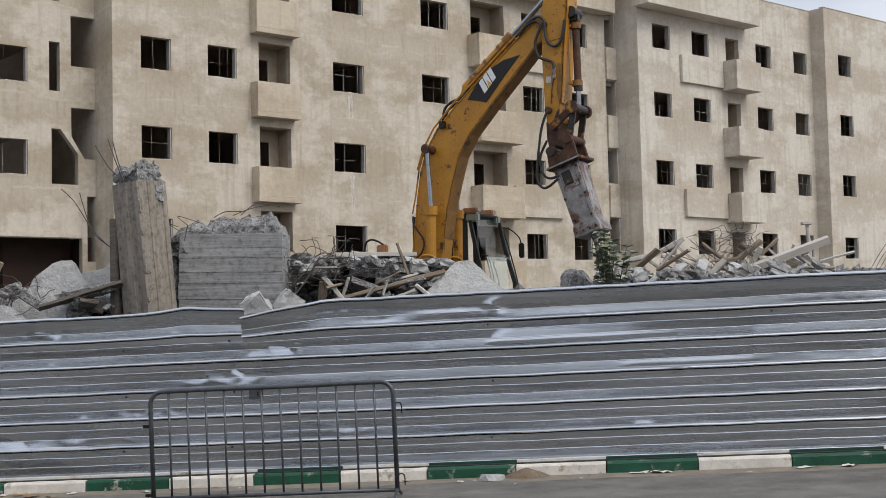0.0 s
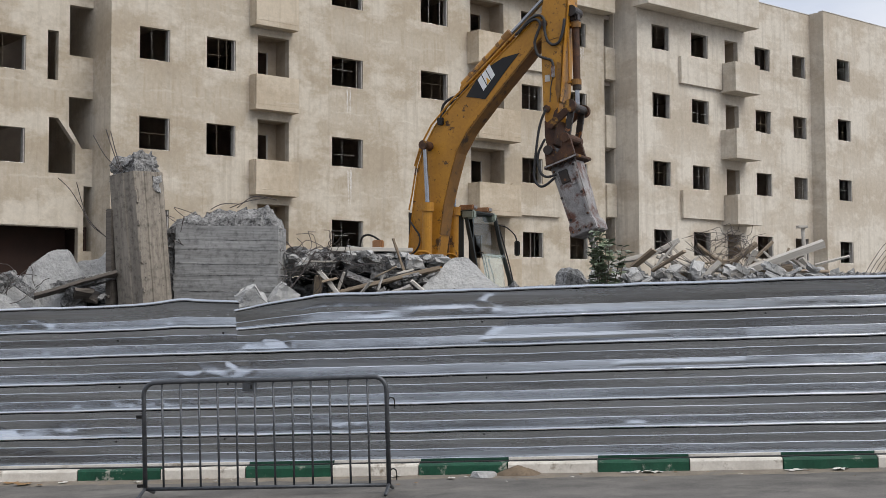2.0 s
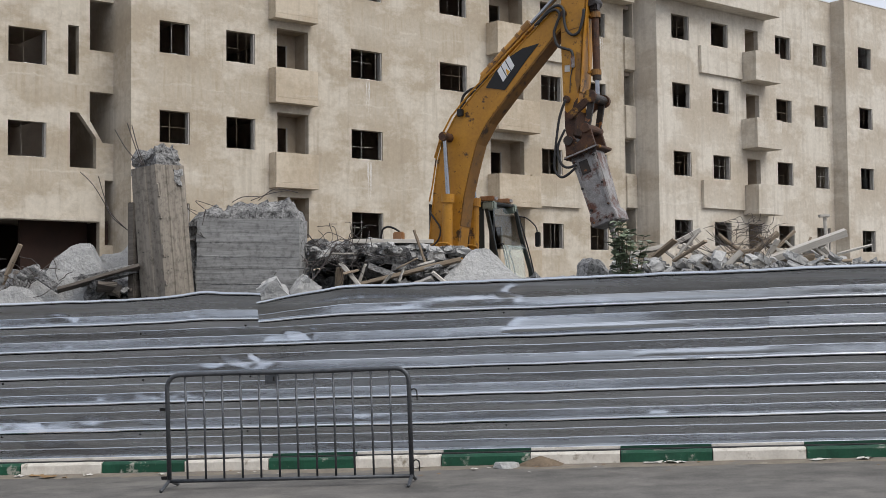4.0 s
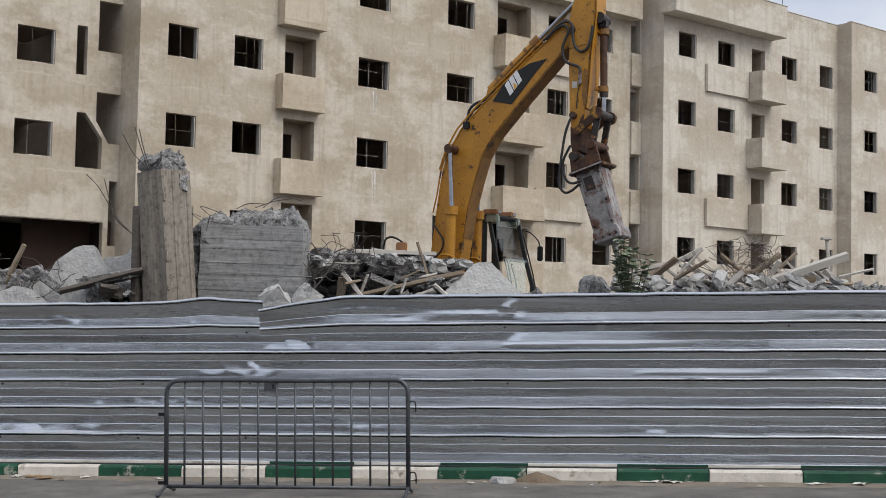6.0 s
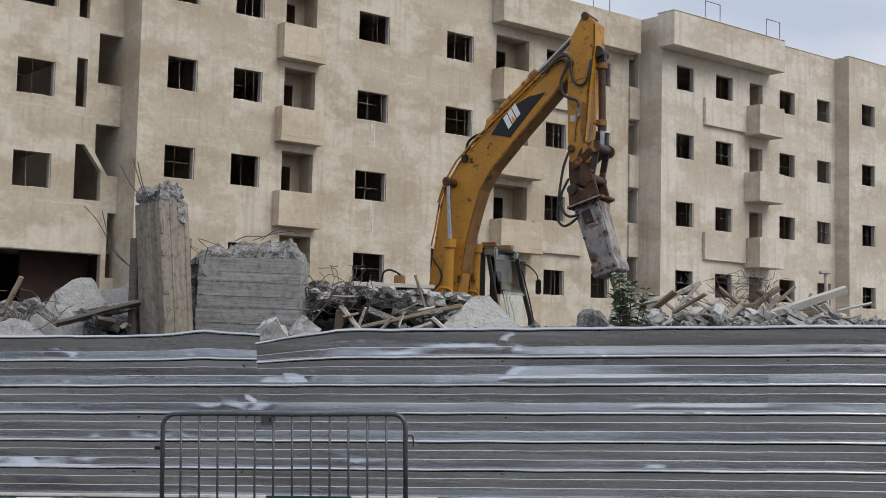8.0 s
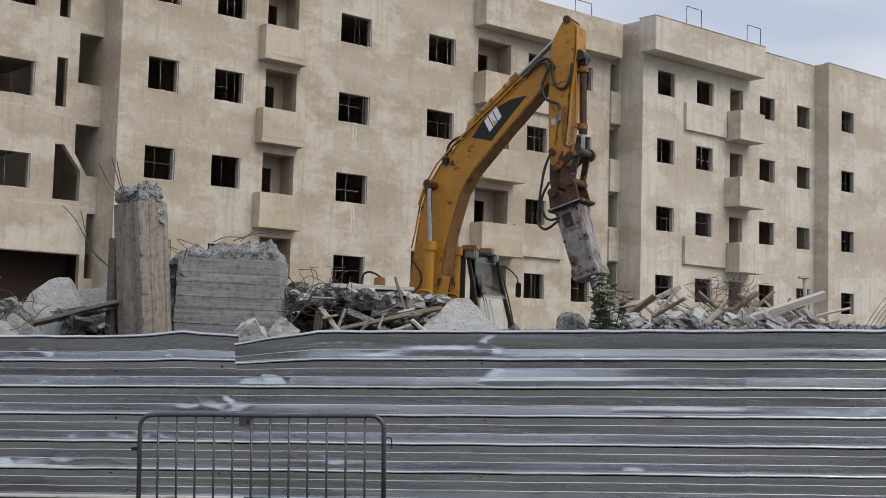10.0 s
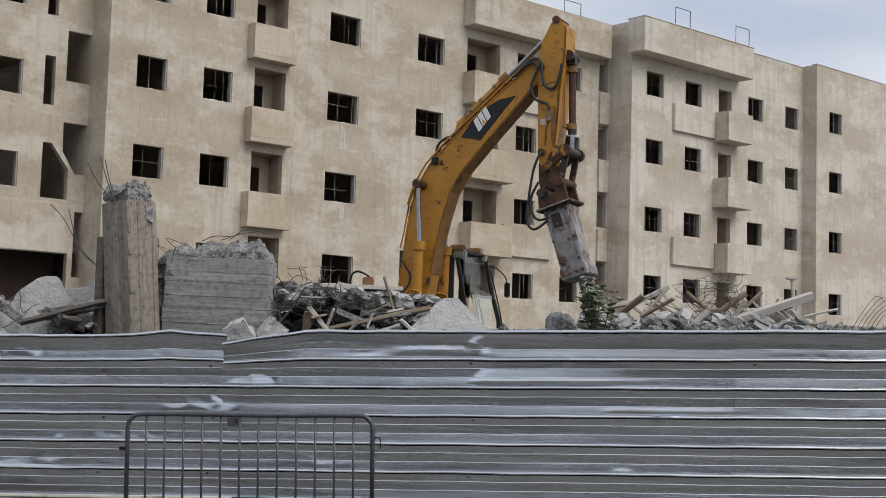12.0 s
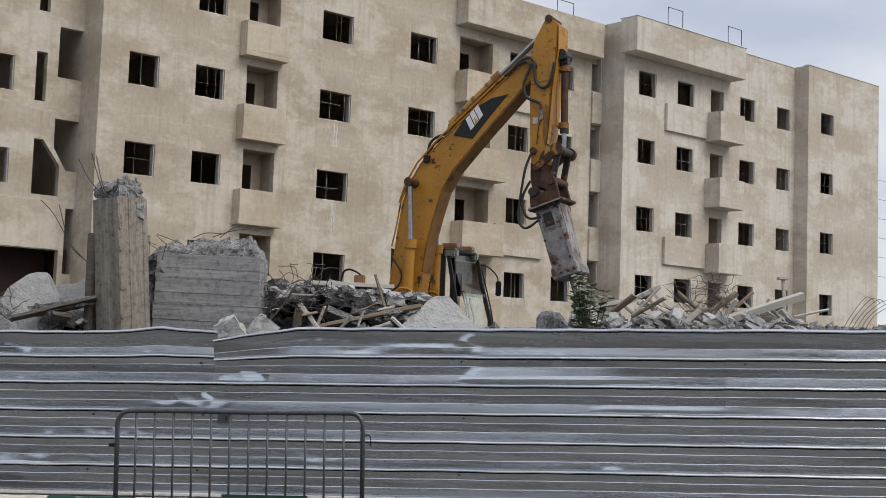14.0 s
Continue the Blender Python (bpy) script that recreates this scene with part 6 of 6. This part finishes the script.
    part("plate_edge", prism([(2.585, 4.432), (2.585, 4.402), (3.205, 4.608), (3.205, 4.638)], -0.186, -0.181), M_HAMMER, hm, "bright worn plate edge")
    for k in range(6):
        q = 0.08 + k * 0.165
        part("plate_bolt", tube([(2.58 + 0.63 * q, -0.13, 4.36 + 0.21 * q), (2.585 + 0.63 * q, -0.13, 4.40 + 0.21 * q)], 0.026, 8), M_GREASE, hm)
    for y in (-0.12, 0.42):
        part("mount_ear", prism([(2.60, 4.46), (2.57, 4.74), (2.63, 4.86), (2.74, 4.82), (2.80, 4.68), (2.90, 4.78), (2.92, 4.98), (2.98, 5.05), (3.05, 4.98), (3.15, 4.64)], y, y + 0.09, 0.012), M_RUSTY, hm)
    part("mount_pin", tube([(2.66, -0.18, 4.74), (2.66, 0.58, 4.74)], 0.085, 14), M_GREASE, hm)
    part("base_flange", prism([hp(u, v) for u, v in ((1.08, -0.212), (1.08, 0.212), (1.18, 0.255), (1.33, 0.25), (1.33, -0.25), (1.18, -0.255))], -0.10, 0.50, 0.015), M_HAMMER, hm)
    for v in (-0.225, 0.165):
        part("side_rib", prism([hp(u, v + dv) for u, dv in ((0.06, 0.0), (0.06, 0.06), (1.08, 0.045), (1.08, 0.005))], -0.072, -0.043, 0.006), M_HAMMER, hm)
    part("cover_plate", prism([hp(u, v) for u, v in ((0.12, -0.12), (0.12, 0.05), (0.36, 0.05), (0.36, -0.12))], -0.066, -0.042, 0.006), M_GREASE, hm)
    part("cover_plate", prism([hp(u, v) for u, v in ((0.30, 0.06), (0.30, 0.14), (0.44, 0.14), (0.44, 0.06))], -0.060, -0.042, 0.006), M_HAMMER, hm)
    for u, v in ((0.10, -0.19), (0.10, 0.20), (0.60, -0.20), (0.62, 0.19), (1.02, -0.17), (1.02, 0.17), (1.25, -0.19), (1.25, -0.06), (1.25, 0.07), (1.25, 0.19)):
        x, z = hp(u, v)
        part("bolt", tube([(x, -0.118 if u > 1.1 else -0.085, z), (x, -0.03, z)], 0.024, 8), M_GREASE, hm)
    part("chisel", tube([(hp(1.30, 0.0)[0], 0.2, hp(1.30, 0.0)[1]), (hp(2.0, 0.0)[0], 0.2, hp(2.0, 0.0)[1]), (hp(2.3, 0.0)[0], 0.2, hp(2.3, 0.0)[1])], 0.06, 14, 0.045), M_HAMMER, hm)
    for pts in ([(2.61, 5.49), (2.48, 5.15), (2.39, 4.54), (2.38, 4.24), (2.49, 4.10), (2.62, 4.13), (2.78, 4.25)], [(2.59, 4.95), (2.46, 4.70), (2.45, 4.50), (2.52, 4.32), (2.64, 4.26), (2.80, 4.30)]):
        part("hose", tube(arc_pts([(x, -0.12, z) for x, z in pts], 7), 0.024, 8), M_BLACK, ex, "black hydraulic hose", smooth=True)
    # cab on the far side of the boom
    cab = new("cab")
    cab.parent = ex
    cab["label"] = "dusty glazed operator's cab with dark frame"
    Y0, Y1, Z1 = 1.1, 2.2, 3.85
    X0, X1, XB = -0.85, 0.48, 0.88      # rear, front at the roof, front at the floor
    part("roof", box((X0, Y0, Z1 - 0.055), (X1 + 0.09, Y1, Z1), 0.02), M_CABGREEN, cab, "dark cab roof")
    for y in (Y0 - 0.01, Y1 - 0.15):
        part("corner_cap", box((X1 - 0.16, y, Z1 - 0.17), (X1 + 0.105, y + 0.16, Z1 + 0.008), 0.03), M_CABROOF, cab, "dusty green corner casting")
    part("floor", box((X0, Y0, 1.752), (XB, Y1, 1.9), 0.02), M_BLACK, cab)
    zl, zr = 1.9, Z1 - 0.057
    for y, dx, db in ((Y0, -0.10, -0.20), (Y1 - 0.06, 0.05, 0.02)):
        part("front_pillar", prism([(X1 - 0.02 + dx, zr), (X1 + 0.05 + dx, zr), (X1 + 0.18 + dx, 3.2), (XB + 0.02 + db, 2.5), (XB + 0.02 + db, zl), (XB - 0.07 + db, zl), (XB - 0.07 + db, 2.5), (X1 + 0.10 + dx, 3.2)], y, y + 0.06, 0.008), M_CABGREEN, cab)
    for y in (Y0, Y1 - 0.08):
        part("rear_pillar", box((X0, y, zl), (X0 + 0.14, y + 0.08, zr), 0.01), M_CABGREEN, cab)
        part("door_post", box((-0.02, y, zl), (0.08, y + 0.08, zr), 0.01), M_CABGREEN, cab)
    part("rear_panel", box((X0 + 0.02, Y0 + 0.02, zl), (X0 + 0.06, Y1 - 0.02, zr)), M_BLACK, cab)
    part("side_panel", box((X0 + 0.145, Y0 + 0.02, zl), (-0.025, Y0 + 0.05, zr)), M_CABGREEN, cab)
    g = part("windscreen", prism([(X1 + 0.0, zr), (X1 + 0.01, zr), (X1 + 0.13, 3.2), (XB - 0.05, 2.95), (XB - 0.06, 2.95), (X1 + 0.12, 3.2)], Y0 + 0.09, Y1 - 0.09), M_GLASS, cab)
    g.visible_shadow = False
    g = part("lower_windscreen", prism([(XB - 0.16, 3.0), (XB - 0.15, 3.0), (XB - 0.04, zl), (XB - 0.05, zl)], Y0 + 0.09, Y1 - 0.09), M_DUSTGLASS, cab, "pale dust-coated lower pane")
    g.visible_shadow = False
    # opaque sheet in place of the side window, black for the unlit interior
    part("dark_interior_panel", box((0.085, Y0 + 0.02, zl), (X1 - 0.13, Y0 + 0.05, zr)), M_CABGREEN, cab, "near-black panel standing for the unlit cab interior")
    part("seat", box((-0.45, 1.3, 1.95), (0.05, 1.85, 2.5), 0.06), M_BLACK, cab)
    part("seat_back", box((-0.52, 1.3, 2.4), (-0.35, 1.85, 3.25), 0.06), M_BLACK, cab)
    for y, k in ((1.45, 0.0), (1.56, 0.0), (1.78, 0.12)):
        part("lever", tube(arc_pts([(0.72, y, 1.9), (0.70, y, 2.5), (0.60, y - 0.03, 3.0 - k), (0.52 + k, y - 0.05, 3.02 - k)], 4), 0.013, 6), M_HOOK, cab)
    for y in (Y0 + 0.04, Y1 - 0.36):
        lp = part("work_lamp", box((X1 - 0.24, y, Z1 + 0.012), (X1 + 0.08, y + 0.2, Z1 + 0.11), 0.02), M_RED, cab, "orange-brown work lamp")
        part("lens", box((X1 + 0.081, y + 0.03, Z1 + 0.035), (X1 + 0.088, y + 0.17, Z1 + 0.095)), M_HAMMER, lp)
    part("mirror_arm", tube(arc_pts([(X1 + 0.12, Y1, 3.62), (X1 + 0.26, Y1 + 0.1, 3.58), (X1 + 0.42, Y1 + 0.16, 3.42), (X1 + 0.46, Y1 + 0.17, 3.28)], 5), 0.014, 6), M_HOOK, cab)
    part("mirror", box((X1 + 0.41, Y1 + 0.14, 3.0), (X1 + 0.53, Y1 + 0.19, 3.30), 0.02), M_HOOK, cab)
    part("handrail", tube(arc_pts([(X1 + 0.12, Y1 + 0.02, 3.62), (X1 + 0.24, Y1 + 0.05, 3.2), (XB + 0.02, Y1 + 0.05, 2.5), (XB + 0.05, Y1 + 0.05, 2.0)], 5), 0.014, 6), M_HOOK, cab)
    # exhaust-side work lamp on a bent arm
    part("rear_lamp_arm", tube(arc_pts([(-0.95, -0.7, 2.40), (-0.90, -0.7, 3.15), (-0.78, -0.7, 3.30), (-0.62, -0.7, 3.27), (-0.50, -0.7, 3.20)], 5), 0.02, 6), M_HOOK, ex)
    part("rear_lamp", box((-0.62, -0.76, 3.02), (-0.42, -0.64, 3.20), 0.02), M_RED, ex)


build_excavator()
